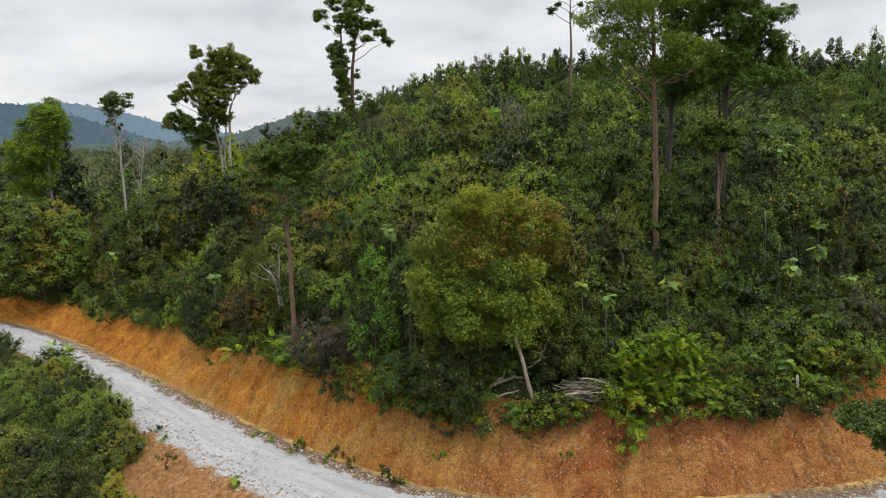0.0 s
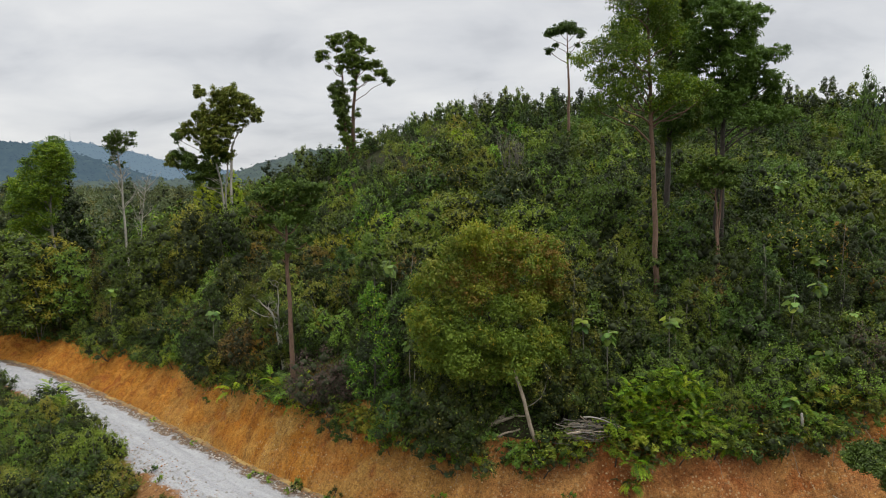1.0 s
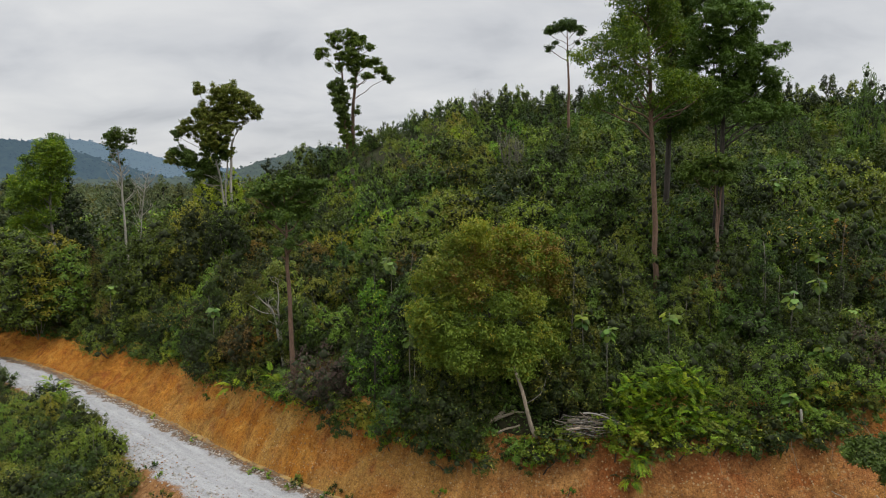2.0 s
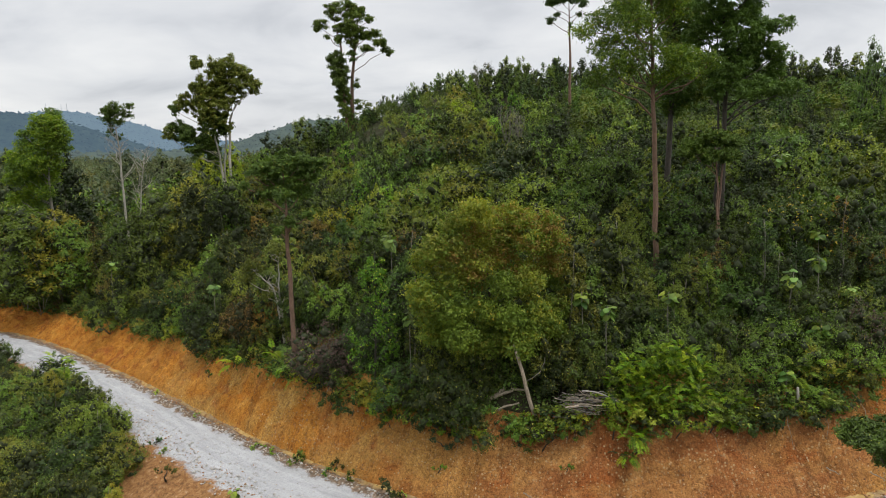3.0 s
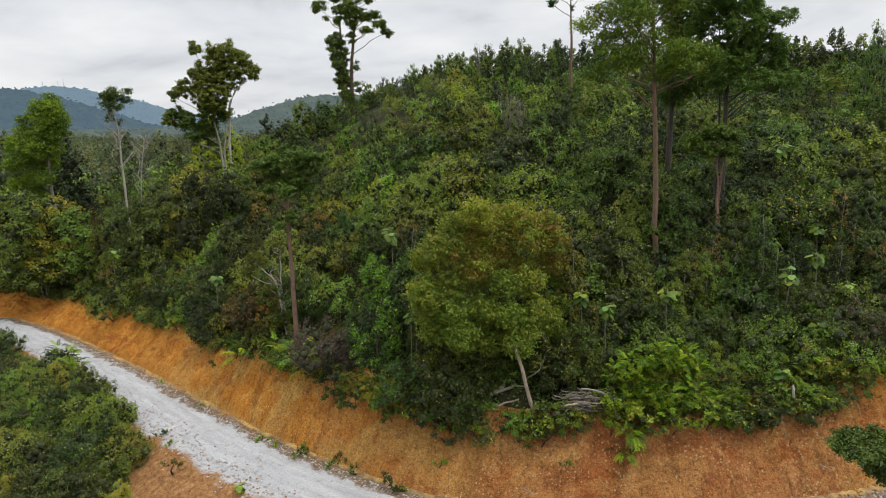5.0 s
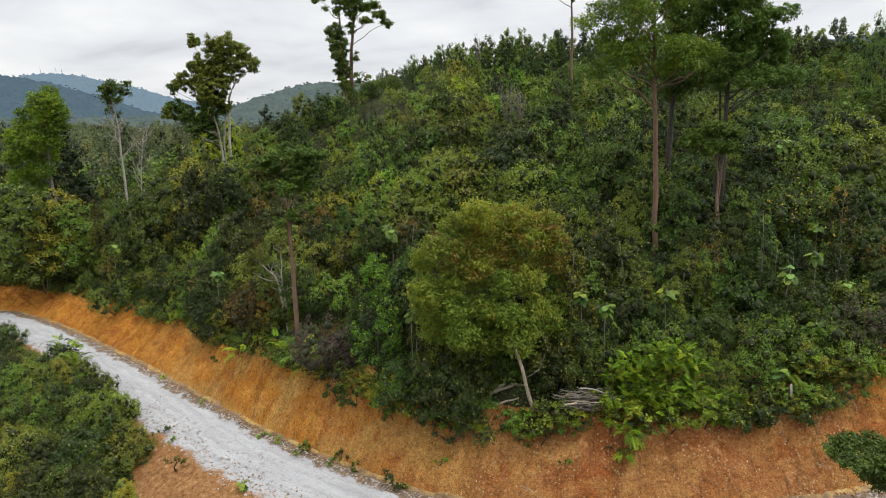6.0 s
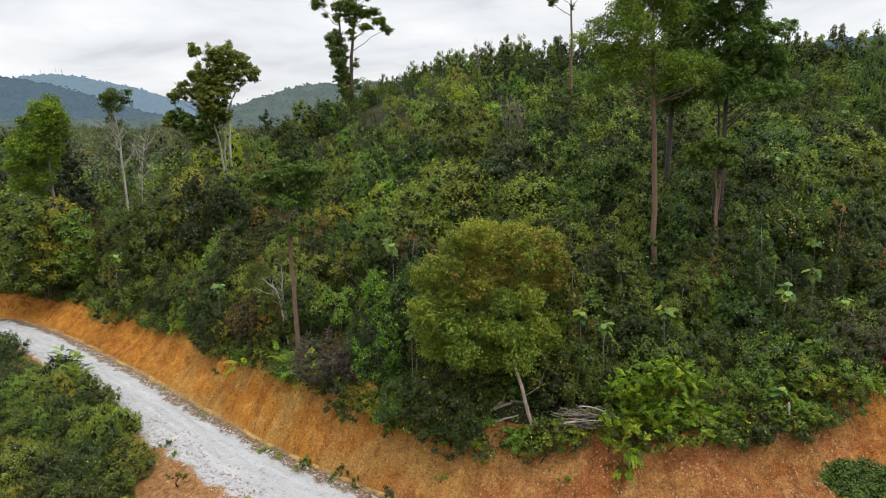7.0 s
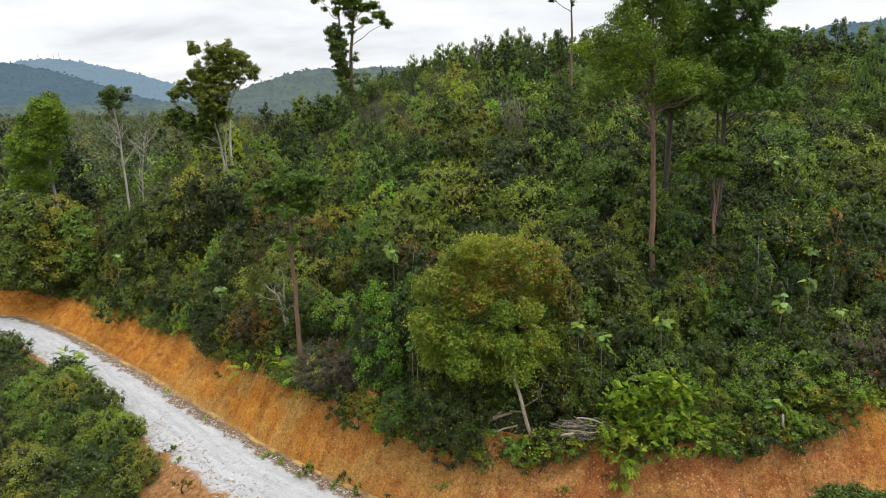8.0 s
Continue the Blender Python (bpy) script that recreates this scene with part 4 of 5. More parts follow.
# the tree top that reaches in beside the road
hero_tree("roadside_tree", "tree top with dark glossy leaves below the road", 19.6, 25.3,
          [[(0, 0, 0.2), (0.2, 8, 0.16), (0.1, 12.8, 0.05)]],
          [(-1.3, 13.4, 0.9, 0.25), (-2.4, 13.3, 0.6, 0.25), (-1.8, 12.95, 0.8, 0.25), (-0.6, 13.0, 1.1, 0.3), (0.5, 13.2, 1.2, 0.35), (1.6, 12.4, 1.2, 0.5), (-1.0, 12.4, 0.7, 0.35), (0.1, 12.1, 0.9, 0.4)], LEAF_GREEN, BARK_GREY, 0.15, 1300, 13, full=1.15, clump=0.3, tone=0.34)

# ---- the thicket ----
USED = set()
rngp = np.random.default_rng(40)
WORDS = "dense many-stemmed green shrub on the hillside"
SHRUBS = [plant("shrub", WORDS, "shrub", shrub_arrays(rngp, 4.4, 1.7, 38, 3600, 0.164), LEAF_GREEN, BARK_DARK, "hillside shrubs"),
          plant("shrub", WORDS, "shrub", shrub_arrays(rngp, 3.6, 1.9, 38, 3600, 0.148, 0.5), LEAF_DARK, BARK_DARK, "hillside shrubs"),
          plant("shrub", WORDS, "shrub", shrub_arrays(rngp, 4.9, 1.6, 38, 3480, 0.172, 0.55), LEAF_GREEN, BARK_DARK, "hillside shrubs"),
          plant("shrub", WORDS, "shrub", shrub_arrays(rngp, 4.0, 1.9, 40, 3720, 0.148, 0.5), LEAF_DARK, BARK_DARK, "hillside shrubs")]
BUSHES = [plant("olive_bush", "fine-leaved olive green bush", "bush", shrub_arrays(rngp, 3.6, 1.9, 42, 3720, 0.139, 0.5), LEAF_OLIVE, BARK_GREY, "olive bushes"),
          plant("olive_bush", "fine-leaved olive green bush", "bush", shrub_arrays(rngp, 4.4, 1.7, 44, 3720, 0.139, 0.5), LEAF_OLIVE, BARK_GREY, "olive bushes")]
YOUNG = [plant("young_tree", "slim young tree with a narrow leafy crown", "tree", young_tree_arrays(rngp, 7.2, 1.9, 52, 3840, 0.172), LEAF_GREEN, BARK_GREY, "young trees"),
         plant("young_tree", "slim young tree with a narrow leafy crown", "tree", young_tree_arrays(rngp, 6.2, 2.1, 48, 3840, 0.172), LEAF_DARK, BARK_GREY, "young trees"),
         plant("young_tree", "slim young tree with a narrow leafy crown", "tree", young_tree_arrays(rngp, 7.8, 1.7, 52, 3840, 0.164), LEAF_GREEN, BARK_GREY, "young trees")]
KEEP_CLEAR = [(4.4, 44.6, 2.2), (5.2, 46.2, 1.9), (7.0, 43.4, 1.4), (10.6, 43.4, 2.2), (15.5, 43.6, 2.8), (-12.2, 57.0, 1.8), (-5.3, 49.6, 2.6), (-5.0, 47.4, 1.6), (-10.6, 54.2, 3.3), (-9.4, 52.6, 2.2), (-15.6, 61.0, 2.3), (-11.6, 60.2, 2.0), (-12.6, 61.6, 1.8), (-10.4, 58.4, 1.7), (32.4, 59.2, 2.2)]


def scatter(rng, x0, x1, y0, y1, step):
    gx, gy = np.meshgrid(np.arange(x0, x1, step), np.arange(y0, y1, step), indexing="ij")
    return gx.ravel() + rng.uniform(-0.48, 0.48, gx.size) * step, gy.ravel() + rng.uniform(-0.48, 0.48, gx.size) * step


def in_view(x, y, margin=4.0):
    return np.abs(x) < 0.76 * y + margin


def plant_hillside():
    """Single shrubs, bushes and young trees between the rim of the bank and the open slope."""
    rng = np.random.default_rng(77)
    x, y = scatter(rng, -112, 52, 38, 150, 2.5)
    run, d, road = from_foot(x, y)
    w = bank_width(run)
    ok = (d > w - 0.3) & (d < 21) & in_view(x, y) & (y < 148)
    tint = waves(x, y, 31, 16.0)
    n = {"s": 0, "b": 0, "t": 0}
    for i in np.where(ok)[0]:
        if any(math.hypot(x[i] - a, y[i] - b) < r for a, b, r in KEEP_CLEAR):
            continue
        edge = d[i] - w[i]
        s = rng.choice([0.62, 0.8, 1.0, 1.2, 1.4]) * rng.uniform(0.88, 1.14) * (0.42 + 0.63 * min(edge / 4.5, 1))
        turn = rng.uniform(0, 6.28)
        roll = rng.random() + 0.22 * tint[i]
        if edge < 1.5 or roll < 0.42:
            kind, proto, mat = "s", SHRUBS[rng.integers(4)], [None, LEAF_OLIVE, LEAF_GREEN, LEAF_GREEN][rng.integers(4)]
        elif roll < 0.80:
            kind, proto, mat = "b", BUSHES[rng.integers(2)], [None, LEAF_GREEN, LEAF_GREEN, LEAF_OLIVE, LEAF_OLIVE, LEAF_DARK][rng.integers(6)]
        else:
            kind, proto, mat = "t", YOUNG[rng.integers(3)], [None, LEAF_GREEN, LEAF_DARK, LEAF_GREEN][rng.integers(4)]
            s *= 0.85
        if x[i] < -16:
            mat = [LEAF_OLIVE, LEAF_OLIVE, LEAF_GREEN, LEAF_RUST, LEAF_DARK, LEAF_GREEN][rng.integers(6)]
        elif x[i] < -3 and y[i] < 66:
            mat = [LEAF_GREEN, LEAF_DARK, LEAF_DARK][rng.integers(3)]
        elif x[i] < 24 and y[i] < 50:
            mat = [LEAF_OLIVE, LEAF_GREEN, LEAF_GREEN, LEAF_OLIVE][rng.integers(4)]
        # darker leaves on the right: shade of the tall trees put into the colour
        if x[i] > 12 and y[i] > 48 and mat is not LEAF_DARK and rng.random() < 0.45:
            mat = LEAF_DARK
        if n[kind] >= 262:
            kind, proto = [(k, p) for k, p in (("s", SHRUBS[0]), ("b", BUSHES[0]), ("t", YOUNG[0])) if n[k] < 262][0]
        n[kind] += 1
        settle(proto, USED, x[i], y[i], s, rng.uniform(0.85, 1.2), turn, 0.15, mat, tip=(rng.normal(0, 0.06), rng.normal(0, 0.06)))


plant_hillside()


def joined(name, label, category, spots, protos, material):
    """Uncountable growth: many plants in one mesh."""
    b = Buf()
    for x, y, z, s, tall, turn, k in spots:
        v, f, slot = protos[k]
        b.add(placed(v, x, y, z, s, turn, tall), f, 0.02 + 0.96 * (abs(math.sin(x * 12.9898 + y * 78.233)) * 43758.5453 % 1.0), slot)
    tagged(new(name, b.mesh(name, material)), label, category, kind="stuff")


def plant_upper_slope():
    rng = np.random.default_rng(78)
    lows = [shrub_arrays(rng, 4.2, 2.0, 30, 1800, 0.221)[0].arrays(), shrub_arrays(rng, 3.6, 2.1, 30, 1800, 0.213, 0.5)[0].arrays(),
            young_tree_arrays(rng, 7.0, 2.1, 36, 1800, 0.230)[0].arrays(), young_tree_arrays(rng, 6.5, 2.3, 34, 1800, 0.238)[0].arrays()]
    farl = [shrub_arrays(rng, 4.4, 2.4, 22, 1200, 0.312, core=0)[0].arrays(), shrub_arrays(rng, 4.0, 2.6, 22, 1200, 0.312, core=0)[0].arrays(),
            young_tree_arrays(rng, 7.5, 2.3, 26, 1200, 0.312, core=0.5)[0].arrays(), young_tree_arrays(rng, 7.0, 2.6, 24, 1200, 0.312, core=0.5)[0].arrays()]
    bands = [("upper_thicket", 48, 104, 2.9, lows, 21, 0.25), ("ridge_woods", 101, 174, 3.8, farl, 21, 0.45)]
    for name, y0, y1, step, protos, dmin, trees in bands:
        x, y = scatter(rng, -100, 125, y0, y1, step)
        run, d, road = from_foot(x, y)
        z = ground_z(x, y)
        ok = (d > dmin) & in_view(x, y, 6)
        tint = waves(x, y, 33, 22.0) + rng.normal(0, 0.45, len(x))
        # leans to dark leaves on the right, painting in the tall trees' shade
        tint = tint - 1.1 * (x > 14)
        sets = {"GREEN": [], "OLIVE": [], "DARK": [], "FRESH": []}
        for i in np.where(ok)[0]:
            k = rng.integers(0, 2) + (2 if rng.random() < trees + 0.35 * smooth(125, 150, y[i]) else 0)
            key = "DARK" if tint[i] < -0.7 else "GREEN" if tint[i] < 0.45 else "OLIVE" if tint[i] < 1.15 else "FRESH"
            s = rng.choice([0.55, 0.8, 1.0, 1.5]) * rng.uniform(0.85, 1.15) if k < 2 else rng.uniform(0.5, 1.2)
            s *= 1 - 0.4 * smooth(115, 135, y[i]) * (1 - smooth(-0.10, 0.14, x[i] / y[i]))
            sets[key].append((x[i], y[i], z[i] - 0.2, s, rng.uniform(0.85, 1.2), rng.uniform(0, 6.28), k))
        for key, mat, word in (("GREEN", LEAF_GREEN, "mid-green"), ("OLIVE", LEAF_OLIVE, "olive"), ("DARK", LEAF_DARK, "dark green"), ("FRESH", LEAF_FRESH, "bright green")):
            if sets[key]:
                joined(name, "thick " + word + " young forest covering the upper slope", "woods", sets[key], protos, mat)


plant_upper_slope()


def plant_valley():
    """Woods of the valley floor and the far side, away down the road."""
    rng = np.random.default_rng(79)
    protos = [shrub_arrays(rng, 9, 4.4, 20, 300, 1.0, core=0)[0].arrays(), young_tree_arrays(rng, 13, 4.2, 24, 300, 1.0, core=0)[0].arrays(), shrub_arrays(rng, 11, 4.2, 20, 300, 1.0, core=0)[0].arrays()]
    near, far = [], []
    x, y = scatter(rng, -330, -8, 110, 620, 8.5)
    step = np.hypot(x, y)
    run, d, road = from_foot(x, y)
    z = ground_z(x, y)
    flat = 4 - 22 * smooth(500, 3000, step)
    z = z * (1 - smooth(260, 700, step)) + flat * smooth(260, 700, step)
    for i in np.where((d > 6) & (np.abs(x) < 0.74 * y + 6) & ((y > 168) | (x < -72)) & ((d > 20) | (y > 146)) & (x < -0.18 * y + 15))[0]:
        if rng.random() < 0.15 + smooth(300, 620, y[i]) * 0.5:
            continue
        (near if y[i] < 180 else far).append((x[i], y[i], z[i] - 0.5, rng.uniform(0.6, 1.15), rng.uniform(0.8, 1.15), rng.uniform(0, 6.28), int(rng.integers(3))))
    joined("valley_woods", "green forest filling the valley beyond the road", "woods", near, protos, LEAF_GREEN)
    joined("distant_woods", "hazy grey-green forest on the valley floor", "woods", far, protos, LEAF_HAZED)


plant_valley()


def valley_trees():
    """Taller single trees that rise out of the valley woods."""
    rng = np.random.default_rng(83)
    proto = plant("valley_tree", "tall hazy tree rising out of the valley woods", "tree", young_tree_arrays(rng, 17, 3.6, 50, 2400, 0.6), LEAF_HAZED, BARK_GREY, "tall trees in the valley")
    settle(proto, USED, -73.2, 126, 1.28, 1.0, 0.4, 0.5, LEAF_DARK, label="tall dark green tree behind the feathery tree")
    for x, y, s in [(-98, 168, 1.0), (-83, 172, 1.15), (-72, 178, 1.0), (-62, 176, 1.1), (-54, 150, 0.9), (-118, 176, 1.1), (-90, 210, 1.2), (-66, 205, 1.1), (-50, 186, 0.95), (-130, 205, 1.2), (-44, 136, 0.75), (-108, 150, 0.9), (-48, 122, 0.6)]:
        settle(proto, USED, x, y, s, rng.uniform(0.85, 1.1), rng.uniform(0, 6.28), 0.5, LEAF_HAZED if y > 160 else LEAF_WISPY)


valley_trees()


def bushy_trees():
    """Broad leafy trees of the spur, in front of the tall ones and along its left crest: x, y, height of the top, girth."""
    rng = np.random.default_rng(87)
    protos = [plant("bushy_tree", "broad leafy young tree, green to the ground", "tree", shrub_arrays(rng, 12.0, 2.9, 90, 5600, 0.27, 0.5, taper), mat, BARK_GREY, "broad young trees")
              for taper, mat in ((0.25, LEAF_GREEN), (0.45, LEAF_OLIVE))]
    for i, (x, y, top, girth) in enumerate([
            (-33.3, 100, 21.5, 1.0), (-39.4, 100, 20.0, 1.0), (-31.0, 93, 20.5, 0.9), (-36.0, 95, 19.5, 1.0), (-43.0, 98, 18.5, 1.0), (-28.0, 98, 22.0, 0.9), (-46.5, 101, 17.0, 1.0),
            (-30.0, 110, 24.3, 1.0), (-27.0, 122, 26.5, 0.9), (-66.3, 110, 14.0, 1.2), (-69.5, 109, 14.8, 1.2), (-62.5, 108, 12.5, 1.1), (-74.0, 112, 15.5, 1.2), (-57.5, 108, 11.0, 1.0), (-51.5, 104, 15.5, 1.0),
            (-30.3, 140, 30.7, 1.1), (-25.4, 142, 31.5, 1.1), (-28.0, 141, 29.5, 1.0), (-33.5, 138, 27.5, 1.1), (-16.6, 146, 33.2, 0.8), (-11.5, 147, 34.5, 0.8), (-22.0, 141, 29.5, 0.9), (70.8, 110, 42.8, 0.45)]):
        s = max(top - at_ground(x, y), 3.0) / 11.4
        ob = settle(protos[i % 2], USED, x, y, s, 1.0, 1.7 * i, 0.3, [LEAF_GREEN, LEAF_OLIVE, LEAF_DARK, LEAF_GREEN][i % 4] if y < 138 else LEAF_DARK)
        ob.scale = (girth * max(s, 0.75), girth * max(s, 0.75), s)


bushy_trees()


def plant_crest():
    """Slim trees with pointed tops along the crest of the hill."""
    rng = np.random.default_rng(85)
    protos = [plant("crest_tree", "slim pointed tree on the crest of the hill", "tree", young_tree_arrays(rng, h, w, 40, 1500, 0.32, 0.45), mat, BARK_GREY, "trees on the crest")
              for h, w, mat in ((8.5, 1.7, LEAF_GREEN), (7.5, 1.5, LEAF_DARK), (9.5, 1.9, LEAF_GREEN))]
    q = np.arange(92.0, 172.0, 1.5)
    for a in np.arange(-0.16, 0.74, 0.0105):
        a = a + rng.normal(0, 0.004)
        rise = (ground_z(a * q, q) + 6 - 25) / q
        y = q[int(np.argmax(rise))] + rng.uniform(-7, 1)
        settle(protos[rng.integers(3)], USED, a * y, y, rng.uniform(0.6, 1.12) * (0.5 + 0.5 * smooth(-0.05, 0.16, a) + 0.22 * smooth(0.4, 0.6, a)), rng.uniform(0.85, 1.1), rng.uniform(0, 6.28), 0.3,
               [LEAF_GREEN, LEAF_DARK, None][rng.integers(3)], tip=(rng.normal(0, 0.04), rng.normal(0, 0.04)))


plant_crest()


def plant_roadside():
    """Scrub on the fill slope, on the valley side of the road."""
    rng = np.random.default_rng(80)
    x, y = scatter(rng, -75, -18, 37, 92, 1.9)
    run, d, road = from_foot(x, y)
    n = 0
    for i in np.where((d < -6.4 - 0.4 * waves(x, y, 3, 5)) & (d > -26) & in_view(x, y, 2))[0]:
        edge = -d[i] - 6.4
        if x[i] > -0.535 * y[i] + 0.6 * math.sin(y[i]) or (y[i] > 78 and edge < 2.5):
            continue
        s = rng.uniform(0.6, 1.3) * (0.5 + 0.48 * min(edge / 2.5, 1))
        proto = (BUSHES if rng.random() < 0.5 else SHRUBS)[rng.integers(2)]
        if rng.random() < 0.18:
            proto, s = YOUNG[rng.integers(3)], 0.72 * s
        settle(proto, USED, x[i], y[i], s, rng.uniform(0.8, 1.1), rng.uniform(0, 6.28), 0.15, [LEAF_OLIVE, LEAF_GREEN, LEAF_OLIVE, LEAF_GREEN, LEAF_DARK][rng.integers(5)],
               label="fine-leaved scrub beside the stone track")


plant_roadside()


def undergrowth():
    """Leaf litter and low growth between the shrubs."""
    rng = np.random.default_rng(81)
    n = 330000
    x, y = rng.uniform(-92, 50, n), rng.uniform(38, 128, n)
    run, d, road = from_foot(x, y)
    w = bank_width(run)
    ok = ((d > w - 1.1 * rng.random(n) ** 2) & (d < 24) & in_view(x, y, 1)) | ((d < -7.6) & (d > -20) & in_view(x, y, 1) & (x < -0.535 * y))
    x, y = x[ok], y[ok]
    z = ground_z(x, y) + rng.random(len(x)) ** 2 * 0.9
    nor = np.tile([0.0, -0.3, 1.0], (len(x), 1))
    v, f = leaves(rng, np.column_stack([x, y, z]), nor, 0.30, 0.5, 0.6)
    # dark leaf colour chosen to put shade into the gaps between the shrubs
    tagged(new("undergrowth", mesh_of("undergrowth", v, f, LEAF_DARK)), "low green plants covering the forest floor", "undergrowth", kind="stuff")


undergrowth()


# ---- the far hills ----
def hill(name, label, x0, x1, y, deep, tops, mat, seed, rough, crown=2.7):
    """A wooded ridge. tops: (share of its length, height)."""
    nx, ny = 260, 50
    X, Y = np.meshgrid(np.linspace(x0, x1, nx), np.linspace(y - deep, y + deep, ny), indexing="ij")
    s = (X - x0) / (x1 - x0)
    a = np.array(tops, float)
    q = np.linspace(0, 1, 400)
    prof = np.convolve(np.pad(np.interp(q, a[:, 0], a[:, 1]), 20, mode="edge"), np.ones(41) / 41, mode="valid")
    z = np.interp(s, q, prof)
    z = -20 + (z + 20) * np.exp(-((Y - y) / (deep * 0.55)) ** 2)
    L = x1 - x0
    z = z + 0.6 * rough * (waves(X, Y, seed, L / 9) + 0.5 * waves(X, Y, seed + 1, L / 25)) + rough * 0.75 * np.random.default_rng(seed).normal(0, 1, X.shape)
    tagged(new(name, mesh_of(name, np.stack([X.ravel(), Y.ravel(), z.ravel()], 1), grid_faces(nx, ny), mat, smooth=True)), label, "hill", kind="structure")
    # crowns that stand out of its woods
    rng = np.random.default_rng(seed + 500)
    b = Buf()
    for k in range(2400):
        i, j = int(rng.uniform(0.02, 0.98) * nx), int(np.clip(rng.normal(0.40, 0.16), 0.05, 0.62) * ny)
        q = crown * rng.uniform(0.5, 1.25)
        knob = KNOB * rng.uniform(0.6, 1.2, (6, 3)) * q * np.array([1.2, 1.2, rng.uniform(0.6, 1.0)])
        b.add(placed(knob, X[i, j] + rng.normal(0, 5), Y[i, j] + rng.normal(0, 8), z[i, j] + 0.3 * q, 1, rng.uniform(0, 6.28)), KNOB_F)
    tagged(new("hill_trees", b.mesh("hill_trees", mat, True)), "hazy trees covering a far hill", "trees", kind="stuff")


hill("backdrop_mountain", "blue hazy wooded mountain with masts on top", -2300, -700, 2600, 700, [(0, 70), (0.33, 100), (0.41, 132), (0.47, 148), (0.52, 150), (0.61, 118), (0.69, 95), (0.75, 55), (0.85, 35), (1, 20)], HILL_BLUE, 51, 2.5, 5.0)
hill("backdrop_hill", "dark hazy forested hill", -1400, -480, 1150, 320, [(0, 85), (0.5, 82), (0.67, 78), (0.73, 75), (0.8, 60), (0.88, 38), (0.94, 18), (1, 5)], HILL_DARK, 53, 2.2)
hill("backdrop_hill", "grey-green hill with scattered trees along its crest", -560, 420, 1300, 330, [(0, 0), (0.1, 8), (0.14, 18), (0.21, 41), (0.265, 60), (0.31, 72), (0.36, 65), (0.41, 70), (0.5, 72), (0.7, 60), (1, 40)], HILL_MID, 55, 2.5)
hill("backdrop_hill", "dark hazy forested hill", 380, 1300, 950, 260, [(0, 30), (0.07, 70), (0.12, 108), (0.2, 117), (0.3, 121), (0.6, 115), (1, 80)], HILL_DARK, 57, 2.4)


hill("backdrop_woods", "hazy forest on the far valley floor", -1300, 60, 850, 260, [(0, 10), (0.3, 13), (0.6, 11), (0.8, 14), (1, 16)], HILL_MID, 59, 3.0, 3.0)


def masts():
    for x, high in ((-1478, 40), (-1500, 30), (-1560, 34)):
        b = Buf().add(*tube([(0, 0, -6), (0, 0, high * 0.6), (0, 0, high)], [0.9, 0.6, 0.3], 5))
        for f in (0.3, 0.5, 0.7, 0.88):
            b.add(*tube([(-2.6 * (1.2 - f), 0, high * f), (2.6 * (1.2 - f), 0, high * f)], [0.3, 0.3], 4))
        ob = new("radio_mast", b.mesh("radio_mast", STEEL))
        ob.location = (x, 2600, 148)
        tagged(ob, "thin steel radio mast on the far mountain", "mast", "masts on the mountain")


masts()


# ---- single plants of note ----
def big_leaf_mesh(material):
    """A broad, lobed blade with its stalk end at the origin, hanging outwards along x."""
    b = Buf()
    n = 11
    a = np.linspace(-2.6, 2.6, n)
    rad = 0.5 * (1 + 0.16 * np.cos(3 * a))
    v = [(0.12, 0, 0)]
    for k in range(n):
        px, py = 0.42 + rad[k] * math.cos(a[k]), rad[k] * math.sin(a[k])
        v.append((px, py, -0.12 * px * px - 0.16 * abs(py) + 0.04 * (k % 2)))
    f = [(0, k, k + 1) for k in range(1, n)]
    v += [(0.42, 0, 0.03)]
    f = [(n + 1, k, k + 1) for k in range(1, n)] + [(0, 1, n + 1), (0, n + 1, n)]
    b.add(np.array(v), np.array(f))
    b.add(*tube([(-0.45, 0, 0.05), (0.0, 0, 0.06), (0.42, 0, 0.02)], [0.014, 0.012, 0.006], 4))
    return b.mesh("big_leaf", material)


BIG_LEAVES = [big_leaf_mesh(LEAF_PALE), big_leaf_mesh(LEAF_GREEN)]


def broadleaf(x, y, top, size, count, k, seed, label="slim sapling with a rosette of broad pale leaves"):
    """A thin stem with a crown of broad leaves on long stalks."""
    rng = np.random.default_rng(seed)
    z = at_ground(x, y) - 0.2
    high = max(top - z, 1.0)
    ob = tree_base("broadleaf_sapling", label, "sapling", x, y, z, "broad-leaved saplings")
    part_of("stem", mesh_of("stem", *limb(rng, (0, 0, 0), (0, 0, high), 0.06, 0.025, 0.012, 7, 6), BARK_GREY, smooth=True), ob)
    for i in range(count):
        leaf = part_of("leaf", BIG_LEAVES[k], ob)
        a = i * 2.4 + rng.normal(0, 0.3)
        lift = rng.uniform(0, 1)
        s = size * rng.uniform(0.75, 1.15)
        leaf.location = (0.45 * s * math.cos(a), 0.45 * s * math.sin(a), high - 0.1 - 1.3 * size * (1 - lift) + 0.1)
        leaf.rotation_euler = (rng.normal(0, 0.2), 1.0 - 0.8 * lift + rng.normal(0, 0.2), a)
        leaf.scale = (s, s, s)


